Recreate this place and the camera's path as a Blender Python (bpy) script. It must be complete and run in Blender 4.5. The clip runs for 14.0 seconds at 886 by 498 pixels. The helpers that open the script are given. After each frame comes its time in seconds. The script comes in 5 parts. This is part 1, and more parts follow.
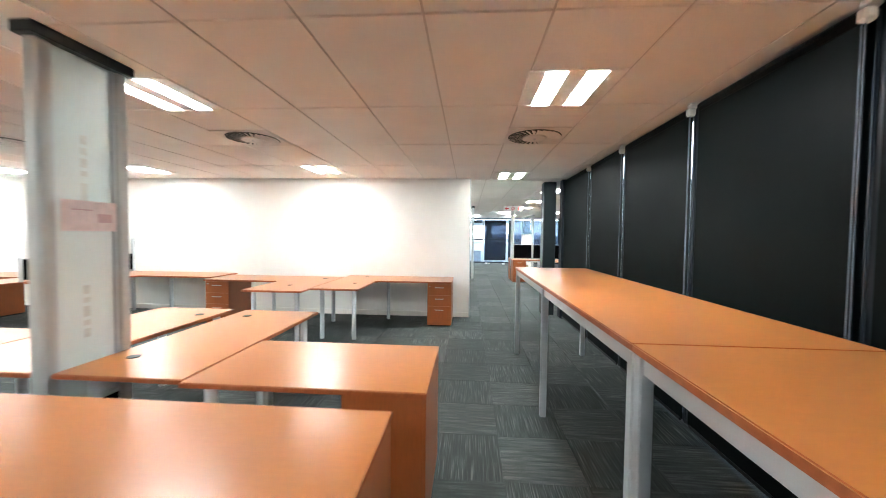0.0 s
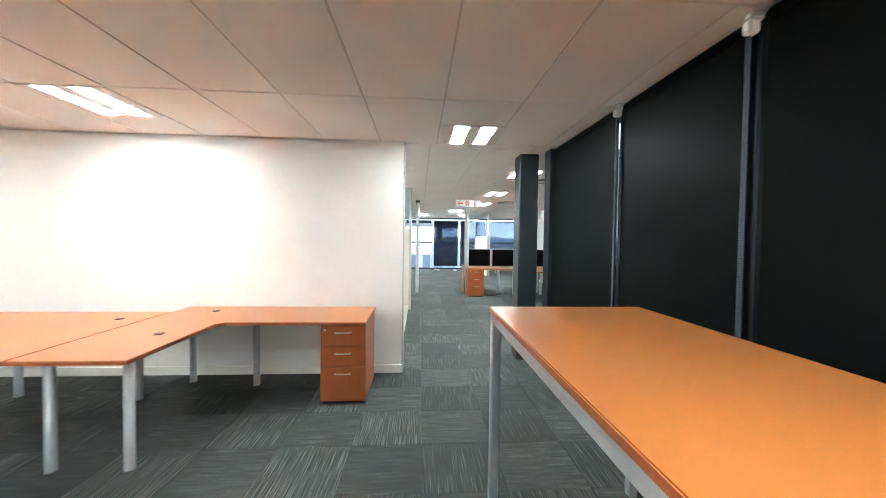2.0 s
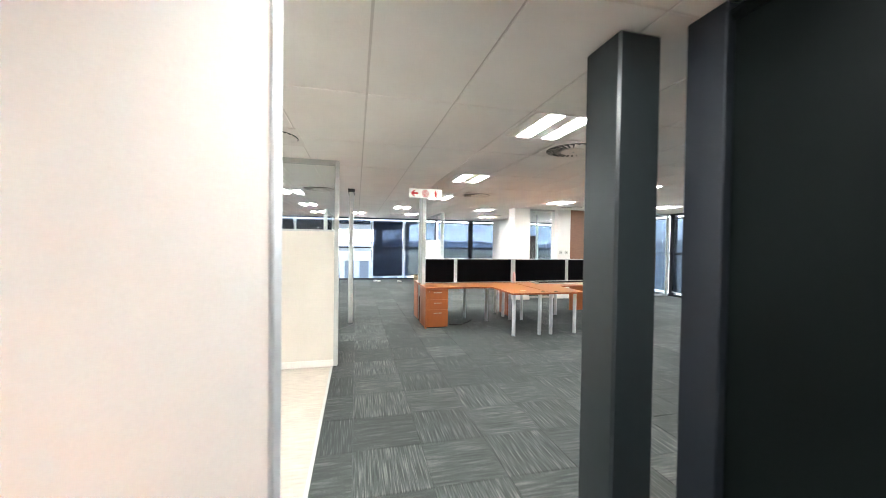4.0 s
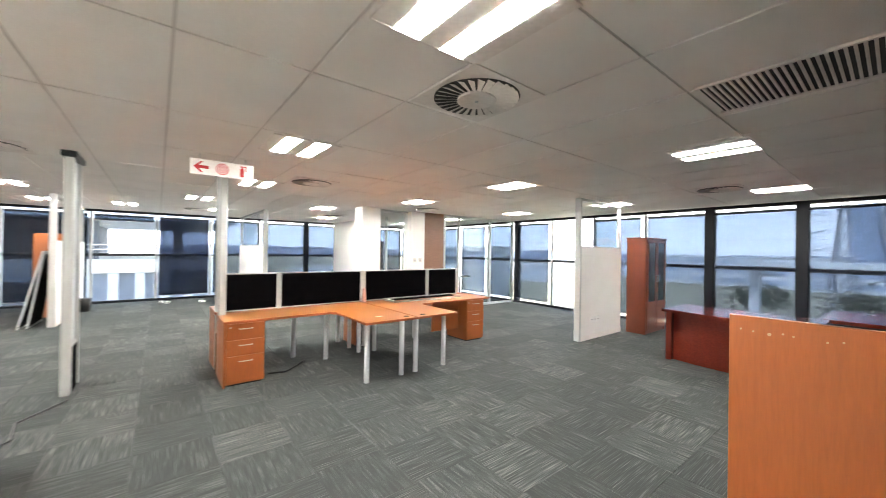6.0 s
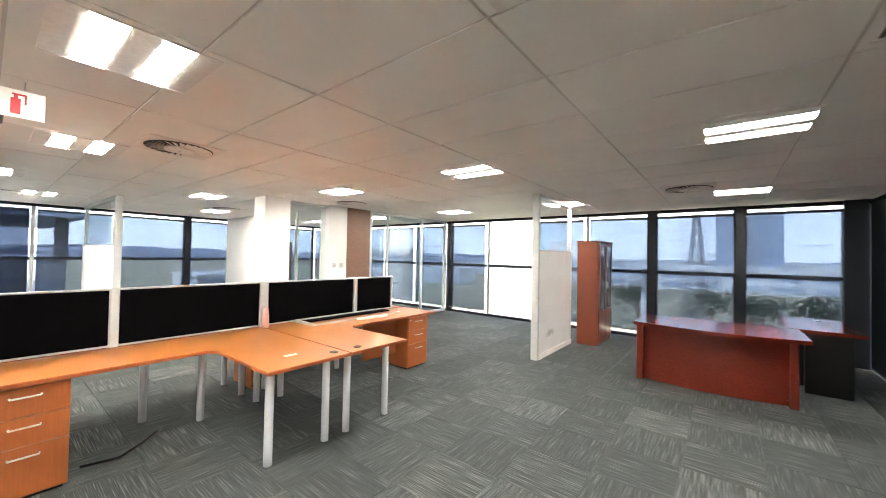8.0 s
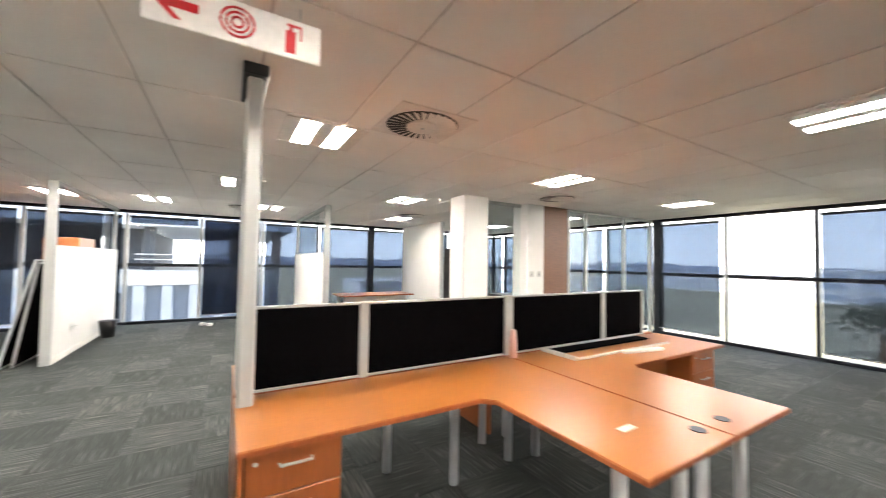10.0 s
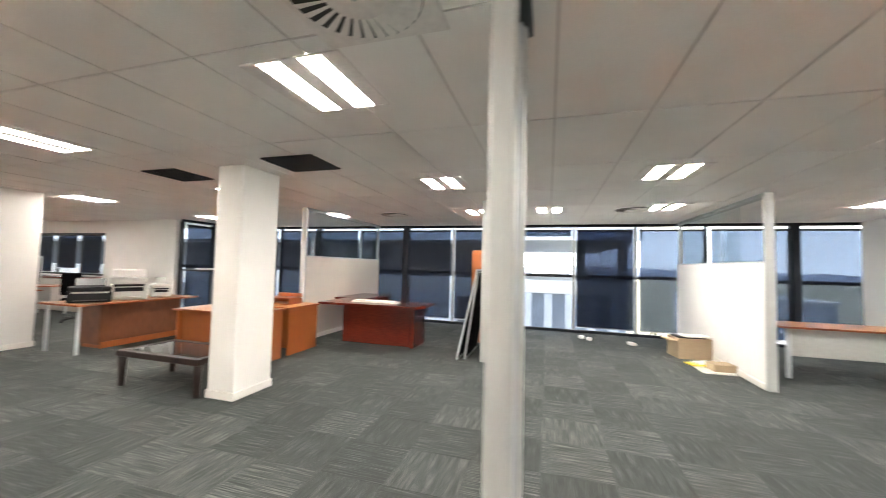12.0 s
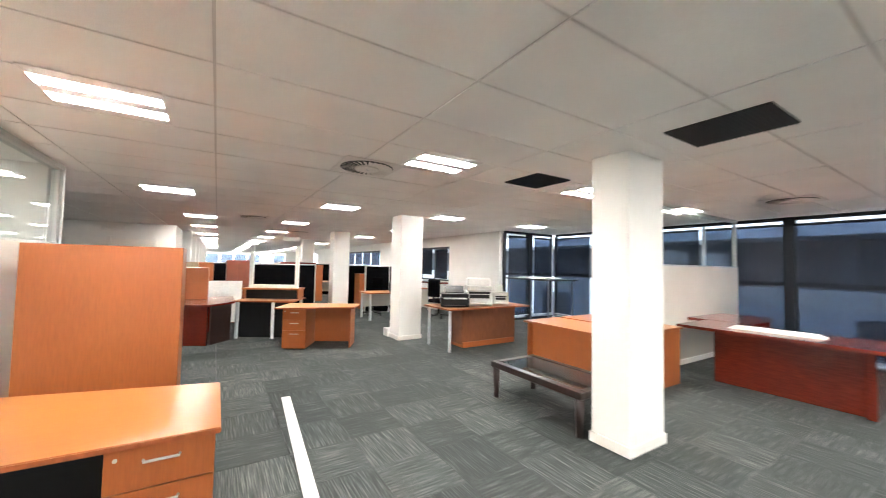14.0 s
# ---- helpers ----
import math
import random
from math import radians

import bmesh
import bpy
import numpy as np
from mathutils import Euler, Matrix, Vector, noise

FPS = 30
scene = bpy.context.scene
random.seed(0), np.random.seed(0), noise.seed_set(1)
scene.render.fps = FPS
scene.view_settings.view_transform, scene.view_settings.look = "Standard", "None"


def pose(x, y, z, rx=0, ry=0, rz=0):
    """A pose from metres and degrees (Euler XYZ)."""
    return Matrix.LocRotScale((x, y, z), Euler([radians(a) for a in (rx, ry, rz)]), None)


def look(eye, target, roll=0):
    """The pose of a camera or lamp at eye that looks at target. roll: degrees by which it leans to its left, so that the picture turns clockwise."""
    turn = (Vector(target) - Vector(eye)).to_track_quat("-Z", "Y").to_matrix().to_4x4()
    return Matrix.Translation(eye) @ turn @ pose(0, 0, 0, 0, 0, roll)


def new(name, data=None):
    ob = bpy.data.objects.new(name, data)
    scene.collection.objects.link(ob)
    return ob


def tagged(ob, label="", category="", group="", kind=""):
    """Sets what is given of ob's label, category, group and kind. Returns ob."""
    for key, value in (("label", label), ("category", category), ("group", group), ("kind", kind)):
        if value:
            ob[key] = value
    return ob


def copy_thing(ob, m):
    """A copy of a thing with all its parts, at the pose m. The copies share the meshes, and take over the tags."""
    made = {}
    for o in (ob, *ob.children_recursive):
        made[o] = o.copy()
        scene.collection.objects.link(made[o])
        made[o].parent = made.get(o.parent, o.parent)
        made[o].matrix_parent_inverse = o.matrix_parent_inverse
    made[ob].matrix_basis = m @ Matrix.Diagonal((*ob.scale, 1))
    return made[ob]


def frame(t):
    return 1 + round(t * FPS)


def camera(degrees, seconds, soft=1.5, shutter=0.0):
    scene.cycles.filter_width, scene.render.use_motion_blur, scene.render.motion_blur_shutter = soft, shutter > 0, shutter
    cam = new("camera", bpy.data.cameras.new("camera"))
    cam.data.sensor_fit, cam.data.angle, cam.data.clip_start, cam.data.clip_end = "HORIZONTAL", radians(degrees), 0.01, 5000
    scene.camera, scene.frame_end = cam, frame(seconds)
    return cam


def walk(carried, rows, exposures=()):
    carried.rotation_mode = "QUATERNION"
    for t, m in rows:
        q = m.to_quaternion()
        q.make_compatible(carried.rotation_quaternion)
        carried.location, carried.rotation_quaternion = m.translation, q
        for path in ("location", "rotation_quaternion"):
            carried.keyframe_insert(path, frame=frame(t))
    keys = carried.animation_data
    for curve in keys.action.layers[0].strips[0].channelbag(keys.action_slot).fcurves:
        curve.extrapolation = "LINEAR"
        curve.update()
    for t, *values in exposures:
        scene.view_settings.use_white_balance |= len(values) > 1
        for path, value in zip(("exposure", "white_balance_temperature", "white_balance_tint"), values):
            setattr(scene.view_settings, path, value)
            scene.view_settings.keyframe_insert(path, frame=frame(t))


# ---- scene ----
cam = camera(101.7, 14.0, soft=0.9, shutter=0.4)
PATH = [
    (0, (0.766, -0.627, 1.467), (0.626, 1.367, 1.395), 0.7),
    (0.5, (0.812, -0.003, 1.446), (0.776, 1.995, 1.368), 0.9),
    (1, (0.877, 0.644, 1.45), (0.912, 2.642, 1.378), 0.7),
    (1.5, (0.921, 1.319, 1.453), (1.004, 3.316, 1.388), 0.8),
    (2, (0.966, 1.967, 1.46), (1.096, 3.962, 1.406), 0.8),
    (4.5, (1.048, 5.407, 1.549), (1.634, 7.319, 1.519), 0.9),
    (5, (1.21, 5.846, 1.57), (1.952, 7.703, 1.544), 1.0),
    (5.5, (1.41, 6.219, 1.554), (2.402, 7.956, 1.546), 0.9),
    (6, (1.63, 6.519, 1.542), (2.87, 8.088, 1.552), 0.9),
    (6.5, (1.83, 6.793, 1.551), (3.278, 8.173, 1.575), 0.8),
    (7, (2.044, 7.077, 1.554), (3.642, 8.279, 1.574), 1.1),
    (9.5, (2.296, 8.983, 1.501), (3.577, 10.518, 1.573), 1.4),
    (10, (2.146, 9.426, 1.487), (3.17, 11.142, 1.557), 1.0),
    (10.5, (1.929, 9.8, 1.471), (2.592, 11.685, 1.558), 1.1),
    (11, (1.763, 10.203, 1.463), (1.964, 12.19, 1.565), 1.9),
    (11.5, (1.441, 10.524, 1.454), (1.282, 12.515, 1.552), 1.6),
    (12, (1.042, 10.738, 1.463), (0.478, 12.655, 1.556), 1.4),
    (12.5, (0.7, 10.864, 1.504), (-0.215, 12.64, 1.592), 1.6),
    (13, (0.371, 10.904, 1.49), (-0.879, 12.462, 1.594), 1.5),
    (13.5, (0.007, 10.881, 1.504), (-1.518, 12.17, 1.608), 1.5),
    (14, (-0.412, 10.952, 1.512), (-2.106, 12.01, 1.6), 1.2),
]
walk(cam, [(t, look(eye, target, roll)) for t, eye, target, roll in PATH],
     exposures=((0, 2.78, 5900, 2), (2, 2.72, 5950, 3), (4.5, 2.8, 6450, 9), (5.5, 2.75, 6700, 10), (6, 2.82, 6700, 11), (7.2, 2.9, 6850, 11), (9.5, 2.72, 6850, 12), (10.5, 2.32, 7100, 13), (12, 2.45, 6900, 12), (13, 2.5, 6900, 12), (14, 2.82, 6550, 10)))

# ---- world and exposure ----
world = bpy.data.worlds.new("sky")
scene.world = world
world.use_nodes = True
wt = world.node_tree
sky = wt.nodes.new("ShaderNodeTexSky")
sky.sky_type = "NISHITA"
sky.sun_disc = False
sky.sun_elevation = radians(53)
sky.sun_rotation = radians(261)
sky.air_density, sky.dust_density = 1.0, 1.2
wt.links.new(sky.outputs[0], wt.nodes["Background"].inputs[0])
wt.nodes["Background"].inputs[1].default_value = 0.15
sun = new("sun", bpy.data.lights.new("sun", "SUN"))
sun.data.energy, sun.data.angle, sun.data.color = 4.5, radians(8), (1, 0.97, 0.93)
sun.matrix_world = look((0, 0, 30), (15, 2.4, 10))
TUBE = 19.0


# ---- materials ----
def mat(name, color, rough=0.5, metal=0.0, grain=0.06, scale=30.0, stretch=(1, 1, 1), bump=0.0, stain=0.06, emit=0.0, coat=0.0, spec=0.5):
    m = bpy.data.materials.new(name)
    m.use_nodes = True
    t = m.node_tree
    p = t.nodes["Principled BSDF"]
    p.inputs["Roughness"].default_value, p.inputs["Metallic"].default_value = rough, metal
    p.inputs["Coat Weight"].default_value = coat
    p.inputs["Specular IOR Level"].default_value = spec
    co, mp = t.nodes.new("ShaderNodeTexCoord"), t.nodes.new("ShaderNodeMapping")
    mp.inputs["Scale"].default_value = stretch
    t.links.new(co.outputs["Object"], mp.inputs[0])
    fine, wide = t.nodes.new("ShaderNodeTexNoise"), t.nodes.new("ShaderNodeTexNoise")
    fine.inputs["Scale"].default_value, wide.inputs["Scale"].default_value = scale, 1.7
    fine.inputs["Detail"].default_value = 6
    t.links.new(mp.outputs[0], fine.inputs["Vector"])
    t.links.new(co.outputs["Object"], wide.inputs["Vector"])
    last = None
    for tex, amount in ((fine, grain), (wide, stain)):
        mr = t.nodes.new("ShaderNodeMapRange")
        mr.inputs["From Min"].default_value, mr.inputs["From Max"].default_value = 0.3, 0.7
        mr.inputs["To Min"].default_value, mr.inputs["To Max"].default_value = 1 - amount, 1 + amount
        t.links.new(tex.outputs["Fac"], mr.inputs["Value"])
        mul = t.nodes.new("ShaderNodeVectorMath")
        mul.operation = "MULTIPLY"
        if last is None:
            mul.inputs[0].default_value = color
        else:
            t.links.new(last, mul.inputs[0])
        t.links.new(mr.outputs[0], mul.inputs[1])
        last = mul.outputs[0]
    t.links.new(last, p.inputs["Base Color"])
    if bump:
        b = t.nodes.new("ShaderNodeBump")
        b.inputs["Strength"].default_value, b.inputs["Distance"].default_value = bump, 0.003
        t.links.new(fine.outputs["Fac"], b.inputs["Height"])
        t.links.new(b.outputs[0], p.inputs["Normal"])
    if emit:
        p.inputs["Emission Color"].default_value = (1.0, 0.975, 0.94, 1)
        p.inputs["Emission Strength"].default_value = emit
    return m


def glass_mat(name, tint, gloss=0.06):
    """Thin clear pane: mostly transparent, with a sharp reflection that grows at a slant."""
    m = bpy.data.materials.new(name)
    m.use_nodes = True
    t = m.node_tree
    t.nodes.remove(t.nodes["Principled BSDF"])
    a, g, mix, fr = (t.nodes.new("ShaderNodeBsdfTransparent"), t.nodes.new("ShaderNodeBsdfGlossy"),
                     t.nodes.new("ShaderNodeMixShader"), t.nodes.new("ShaderNodeLayerWeight"))
    a.inputs[0].default_value = (*tint, 1)
    g.inputs["Roughness"].default_value = gloss
    fr.inputs["Blend"].default_value = 0.5
    pw, sc = t.nodes.new("ShaderNodeMath"), t.nodes.new("ShaderNodeMath")
    pw.operation, sc.operation = "POWER", "MULTIPLY_ADD"
    pw.inputs[1].default_value, sc.inputs[1].default_value, sc.inputs[2].default_value = 4.0, 0.45, 0.025
    t.links.new(fr.outputs["Facing"], pw.inputs[0])
    t.links.new(pw.outputs[0], sc.inputs[0])
    t.links.new(sc.outputs[0], mix.inputs[0])
    t.links.new(a.outputs[0], mix.inputs[1])
    t.links.new(g.outputs[0], mix.inputs[2])
    t.links.new(mix.outputs[0], t.nodes["Material Output"].inputs[0])
    return m


def screen_mat(name, tint, cloth, weave=(0.2, 0.3)):
    """Woven sun screen: lets part of the view through, the rest is cloth."""
    m = bpy.data.materials.new(name)
    m.use_nodes = True
    t = m.node_tree
    p = t.nodes["Principled BSDF"]
    p.inputs["Base Color"].default_value, p.inputs["Roughness"].default_value = (*cloth, 1), 0.45
    a, mix = t.nodes.new("ShaderNodeBsdfTransparent"), t.nodes.new("ShaderNodeMixShader")
    a.inputs[0].default_value = (*tint, 1)
    n, mr = t.nodes.new("ShaderNodeTexNoise"), t.nodes.new("ShaderNodeMapRange")
    n.inputs["Scale"].default_value = 2.0
    mr.inputs["To Min"].default_value, mr.inputs["To Max"].default_value = weave
    t.links.new(n.outputs["Fac"], mr.inputs["Value"])
    t.links.new(mr.outputs[0], mix.inputs[0])
    t.links.new(a.outputs[0], mix.inputs[1])
    t.links.new(p.outputs[0], mix.inputs[2])
    t.links.new(mix.outputs[0], t.nodes["Material Output"].inputs[0])
    return m


def frosted_mat(name):
    """Etched glass: scatters light both ways, a little clear."""
    m = bpy.data.materials.new(name)
    m.use_nodes = True
    t = m.node_tree
    p = t.nodes["Principled BSDF"]
    p.inputs["Base Color"].default_value, p.inputs["Roughness"].default_value = (0.58, 0.63, 0.62, 1), 0.35
    tl, tr = t.nodes.new("ShaderNodeBsdfTranslucent"), t.nodes.new("ShaderNodeBsdfTransparent")
    tl.inputs[0].default_value, tr.inputs[0].default_value = (0.85, 0.9, 0.89, 1), (0.85, 0.9, 0.9, 1)
    n, mr = t.nodes.new("ShaderNodeTexNoise"), t.nodes.new("ShaderNodeMapRange")
    n.inputs["Scale"].default_value = 3.0
    mr.inputs["To Min"].default_value, mr.inputs["To Max"].default_value = 0.5, 0.62
    t.links.new(n.outputs["Fac"], mr.inputs["Value"])
    a, b = t.nodes.new("ShaderNodeMixShader"), t.nodes.new("ShaderNodeMixShader")
    t.links.new(mr.outputs[0], a.inputs[0])
    t.links.new(p.outputs[0], a.inputs[1])
    t.links.new(tl.outputs[0], a.inputs[2])
    b.inputs[0].default_value = 0.15
    t.links.new(a.outputs[0], b.inputs[1])
    t.links.new(tr.outputs[0], b.inputs[2])
    t.links.new(b.outputs[0], t.nodes["Material Output"].inputs[0])
    return m


def carpet_mat():
    """Dark loop-pile carpet tiles of half a metre, quarter-turned, with pale broken streaks."""
    m = bpy.data.materials.new("carpet")
    m.use_nodes = True
    t = m.node_tree
    p = t.nodes["Principled BSDF"]
    p.inputs["Roughness"].default_value = 0.95
    p.inputs["Specular IOR Level"].default_value = 0.15
    geo = t.nodes.new("ShaderNodeNewGeometry")

    def vmath(op, a, b=None):
        n = t.nodes.new("ShaderNodeVectorMath")
        n.operation = op
        t.links.new(a, n.inputs[0])
        if b is not None:
            n.inputs[1].default_value = b
        return n.outputs[0]

    cell = vmath("FLOOR", vmath("MULTIPLY", geo.outputs["Position"], (2, 2, 0)))
    chk = t.nodes.new("ShaderNodeTexWhiteNoise")
    t.links.new(cell, chk.inputs["Vector"])
    sep = t.nodes.new("ShaderNodeSeparateXYZ")
    t.links.new(cell, sep.inputs[0])
    add = t.nodes.new("ShaderNodeMath")
    t.links.new(sep.outputs[0], add.inputs[0])
    t.links.new(sep.outputs[1], add.inputs[1])
    par = t.nodes.new("ShaderNodeMath")
    par.operation = "FLOORED_MODULO"
    par.inputs[1].default_value = 2
    t.links.new(add.outputs[0], par.inputs[0])
    shift = vmath("MULTIPLY", chk.outputs["Color"], (40, 40, 0))
    moved = t.nodes.new("ShaderNodeVectorMath")
    t.links.new(geo.outputs["Position"], moved.inputs[0])
    t.links.new(shift, moved.inputs[1])
    streaks = []
    for sc in ((150, 3.5, 1), (3.5, 150, 1)):
        n = t.nodes.new("ShaderNodeTexNoise")
        n.inputs["Scale"].default_value = 1.0
        n.inputs["Detail"].default_value = 3
        t.links.new(vmath("MULTIPLY", moved.outputs[0], sc), n.inputs["Vector"])
        streaks.append(n.outputs["Fac"])
    mix = t.nodes.new("ShaderNodeMix")
    t.links.new(par.outputs[0], mix.inputs[0])
    t.links.new(streaks[0], mix.inputs[2])
    t.links.new(streaks[1], mix.inputs[3])
    # some tiles are more streaked than others
    amt = t.nodes.new("ShaderNodeMapRange")
    amt.inputs["To Min"].default_value, amt.inputs["To Max"].default_value = 0.1, -0.01
    t.links.new(chk.outputs["Value"], amt.inputs["Value"])
    lift = t.nodes.new("ShaderNodeMath")
    lift.operation = "SUBTRACT"
    t.links.new(mix.outputs[0], lift.inputs[0])
    t.links.new(amt.outputs[0], lift.inputs[1])
    ramp = t.nodes.new("ShaderNodeValToRGB")
    e = ramp.color_ramp.elements
    e[0].position, e[0].color = 0.40, (0.044, 0.050, 0.048, 1)
    e[1].position, e[1].color = 0.66, (0.165, 0.175, 0.162, 1)
    mid = e.new(0.53)
    mid.color = (0.076, 0.085, 0.081, 1)
    t.links.new(lift.outputs[0], ramp.inputs[0])
    wide = t.nodes.new("ShaderNodeTexNoise")
    wide.inputs["Scale"].default_value = 0.8
    t.links.new(geo.outputs["Position"], wide.inputs["Vector"])
    mr = t.nodes.new("ShaderNodeMapRange")
    mr.inputs["To Min"].default_value, mr.inputs["To Max"].default_value = 0.85, 1.15
    t.links.new(wide.outputs["Fac"], mr.inputs["Value"])
    mul = t.nodes.new("ShaderNodeVectorMath")
    mul.operation = "MULTIPLY"
    t.links.new(ramp.outputs[0], mul.inputs[0])
    t.links.new(mr.outputs[0], mul.inputs[1])
    t.links.new(mul.outputs[0], p.inputs["Base Color"])
    b = t.nodes.new("ShaderNodeBump")
    b.inputs["Strength"].default_value, b.inputs["Distance"].default_value = 0.5, 0.004
    t.links.new(mix.outputs[0], b.inputs["Height"])
    t.links.new(b.outputs[0], p.inputs["Normal"])
    return m


CARPET = carpet_mat()
PAINT = mat("white wall paint", (0.80, 0.785, 0.75), 0.7, grain=0.02, scale=90, bump=0.05, stain=0.03)
PARTITION = mat("cream partition board", (0.69, 0.645, 0.57), 0.6, grain=0.02, scale=60, bump=0.03, stain=0.03)
SKIRT = mat("white skirting", (0.82, 0.79, 0.74), 0.4, grain=0.02)
TILE = mat("mineral ceiling tile", (0.89, 0.865, 0.84), 0.9, grain=0.05, scale=220, bump=0.12, stain=0.03)
TBAR = mat("ceiling grid bar", (0.66, 0.625, 0.6), 0.5, grain=0.02)
ALU = mat("satin aluminium", (0.49, 0.51, 0.495), 0.38, 0.2, grain=0.04, scale=60, stretch=(1, 1, 0.05))
SILVER = mat("silver powder coat", (0.50, 0.53, 0.55), 0.4, 0.35, grain=0.03, scale=200)
DARK = mat("dark window frame", (0.012, 0.015, 0.02), 0.45, 0.0, grain=0.05, spec=0.25)
COLUMN = mat("charcoal cladding", (0.019, 0.025, 0.027), 0.34, 0.0, grain=0.05, scale=14, spec=0.35)
BLIND = mat("black roller blind", (0.0035, 0.005, 0.005), 0.5, grain=0.12, scale=400, bump=0.05, stain=0.25, spec=0.04)
FABRIC = mat("black screen fabric", (0.0025, 0.0025, 0.003), 0.95, grain=0.2, scale=500, bump=0.2, spec=0.03)
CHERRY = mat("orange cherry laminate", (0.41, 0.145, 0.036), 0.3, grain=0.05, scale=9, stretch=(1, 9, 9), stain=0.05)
# upright copy of the same laminate, its shade put into a darker colour
CHERRY_V = mat("orange cherry laminate upright, shade-toned", (0.33, 0.095, 0.026), 0.36, grain=0.07, scale=9, stretch=(9, 9, 1), stain=0.06)
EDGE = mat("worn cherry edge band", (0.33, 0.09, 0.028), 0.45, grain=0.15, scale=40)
RED = mat("red mahogany veneer", (0.12, 0.017, 0.009), 0.22, grain=0.18, scale=8, stretch=(1, 8, 8), stain=0.1, coat=0.3)
WENGE = mat("dark brown stained wood", (0.02, 0.009, 0.007), 0.3, grain=0.2, scale=20, stretch=(8, 8, 1))
WALNUT = mat("walnut cabinet veneer", (0.17, 0.06, 0.025), 0.4, grain=0.22, scale=7, stretch=(1, 6, 1), stain=0.15)
BROWN = mat("brown wood panel", (0.2, 0.095, 0.05), 0.4, grain=0.12, scale=10, stretch=(1, 1, 8))
BLACK = mat("black plastic", (0.007, 0.007, 0.008), 0.4, spec=0.3)
GREYP = mat("light grey plastic", (0.55, 0.55, 0.52), 0.5)
WHITEP = mat("white plastic", (0.78, 0.78, 0.75), 0.4)
REDP = mat("red plastic", (0.55, 0.02, 0.03), 0.35)
PAPER = mat("white paper", (0.8, 0.79, 0.75), 0.8)
CARD = mat("brown cardboard", (0.42, 0.31, 0.2), 0.85)
YELLOW = mat("yellow card", (0.75, 0.55, 0.05), 0.6)
VENTW = mat("vent white metal", (0.80, 0.76, 0.73), 0.45)
VENTD = mat("vent dark void", (0.05, 0.05, 0.05), 0.8)
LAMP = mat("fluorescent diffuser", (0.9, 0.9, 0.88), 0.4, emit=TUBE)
VINYL = mat("pale oak vinyl", (0.47, 0.425, 0.36), 0.42, grain=0.2, scale=7, stretch=(1, 9, 1), stain=0.1)
GLASS = glass_mat("clear glass", (0.93, 0.96, 0.96), 0.01)
FROST = frosted_mat("frosted glass strip")
SCREEN = screen_mat("grey sun screen", (0.31, 0.355, 0.42), (0.06, 0.07, 0.09))
SHADE = screen_mat("dark sun screen", (0.15, 0.18, 0.24), (0.02, 0.03, 0.045))
TABLEGLASS = mat("black glass top", (0.03, 0.035, 0.035), 0.05)
GROUND = mat("dry veld ground", (0.30, 0.265, 0.175), 0.95, grain=0.4, scale=0.05, stain=0.3)
CONC = mat("pale concrete facade", (0.62, 0.62, 0.62), 0.8, grain=0.08, scale=2)
BLUEF = mat("blue grey facade panel", (0.25, 0.30, 0.39), 0.5, grain=0.1, scale=2)
REDBROWN = mat("red-brown cherry veneer", (0.2, 0.046, 0.02), 0.35, grain=0.12, scale=9, stretch=(8, 8, 1), stain=0.08, coat=0.2)
PALEBLUE = mat("pale blue-grey render", (0.50, 0.55, 0.63), 0.8, grain=0.06, scale=1.5, stain=0.08)
TERRACE_DARK = mat("dark terrace and openings, shade in colour", (0.07, 0.08, 0.1), 0.8, grain=0.1, scale=2)
# distance haze is put into the hills' blue-grey base colour
FAR = mat("far hills with painted haze", (0.22, 0.25, 0.32), 1.0, grain=0.2, scale=0.02)
STEEL = mat("galvanised steel", (0.16, 0.18, 0.22), 0.5, 0.4)
LEAF = mat("dusty leaves", (0.05, 0.065, 0.04), 0.9, grain=0.3, scale=3)


# ---- mesh building ----
def mesh_of(name, boxes, material, bevel=0.0, segments=1):
    """One mesh out of boxes (x0, x1, y0, y1, z0, z1)."""
    bm = bmesh.new()
    for x0, x1, y0, y1, z0, z1 in boxes:
        v = [bm.verts.new(c) for c in ((x0, y0, z0), (x1, y0, z0), (x1, y1, z0), (x0, y1, z0),
                                       (x0, y0, z1), (x1, y0, z1), (x1, y1, z1), (x0, y1, z1))]
        for q in ((3, 2, 1, 0), (4, 5, 6, 7), (0, 1, 5, 4), (1, 2, 6, 5), (2, 3, 7, 6), (3, 0, 4, 7)):
            bm.faces.new([v[i] for i in q])
    if bevel:
        bmesh.ops.bevel(bm, geom=bm.edges[:], offset=bevel, segments=segments, affect="EDGES", clamp_overlap=True)
    me = bpy.data.meshes.new(name)
    bm.to_mesh(me)
    bm.free()
    me.materials.append(material)
    return me


def extrude_of(name, outline, z0, z1, material, bevel=0.0):
    """An upright prism over an outline of (x, y), counter-clockwise."""
    bm = bmesh.new()
    f = bm.faces.new([bm.verts.new((x, y, z0)) for x, y in outline])
    up = bmesh.ops.extrude_face_region(bm, geom=[f])
    bmesh.ops.translate(bm, verts=[e for e in up["geom"] if isinstance(e, bmesh.types.BMVert)], vec=(0, 0, z1 - z0))
    bmesh.ops.recalc_face_normals(bm, faces=bm.faces[:])
    if bevel:
        flat = [e for e in bm.edges if abs(e.verts[0].co.z - e.verts[1].co.z) < 1e-6]
        bmesh.ops.bevel(bm, geom=flat, offset=bevel, segments=2, affect="EDGES", clamp_overlap=True)
    me = bpy.data.meshes.new(name)
    bm.to_mesh(me)
    bm.free()
    me.materials.append(material)
    return me


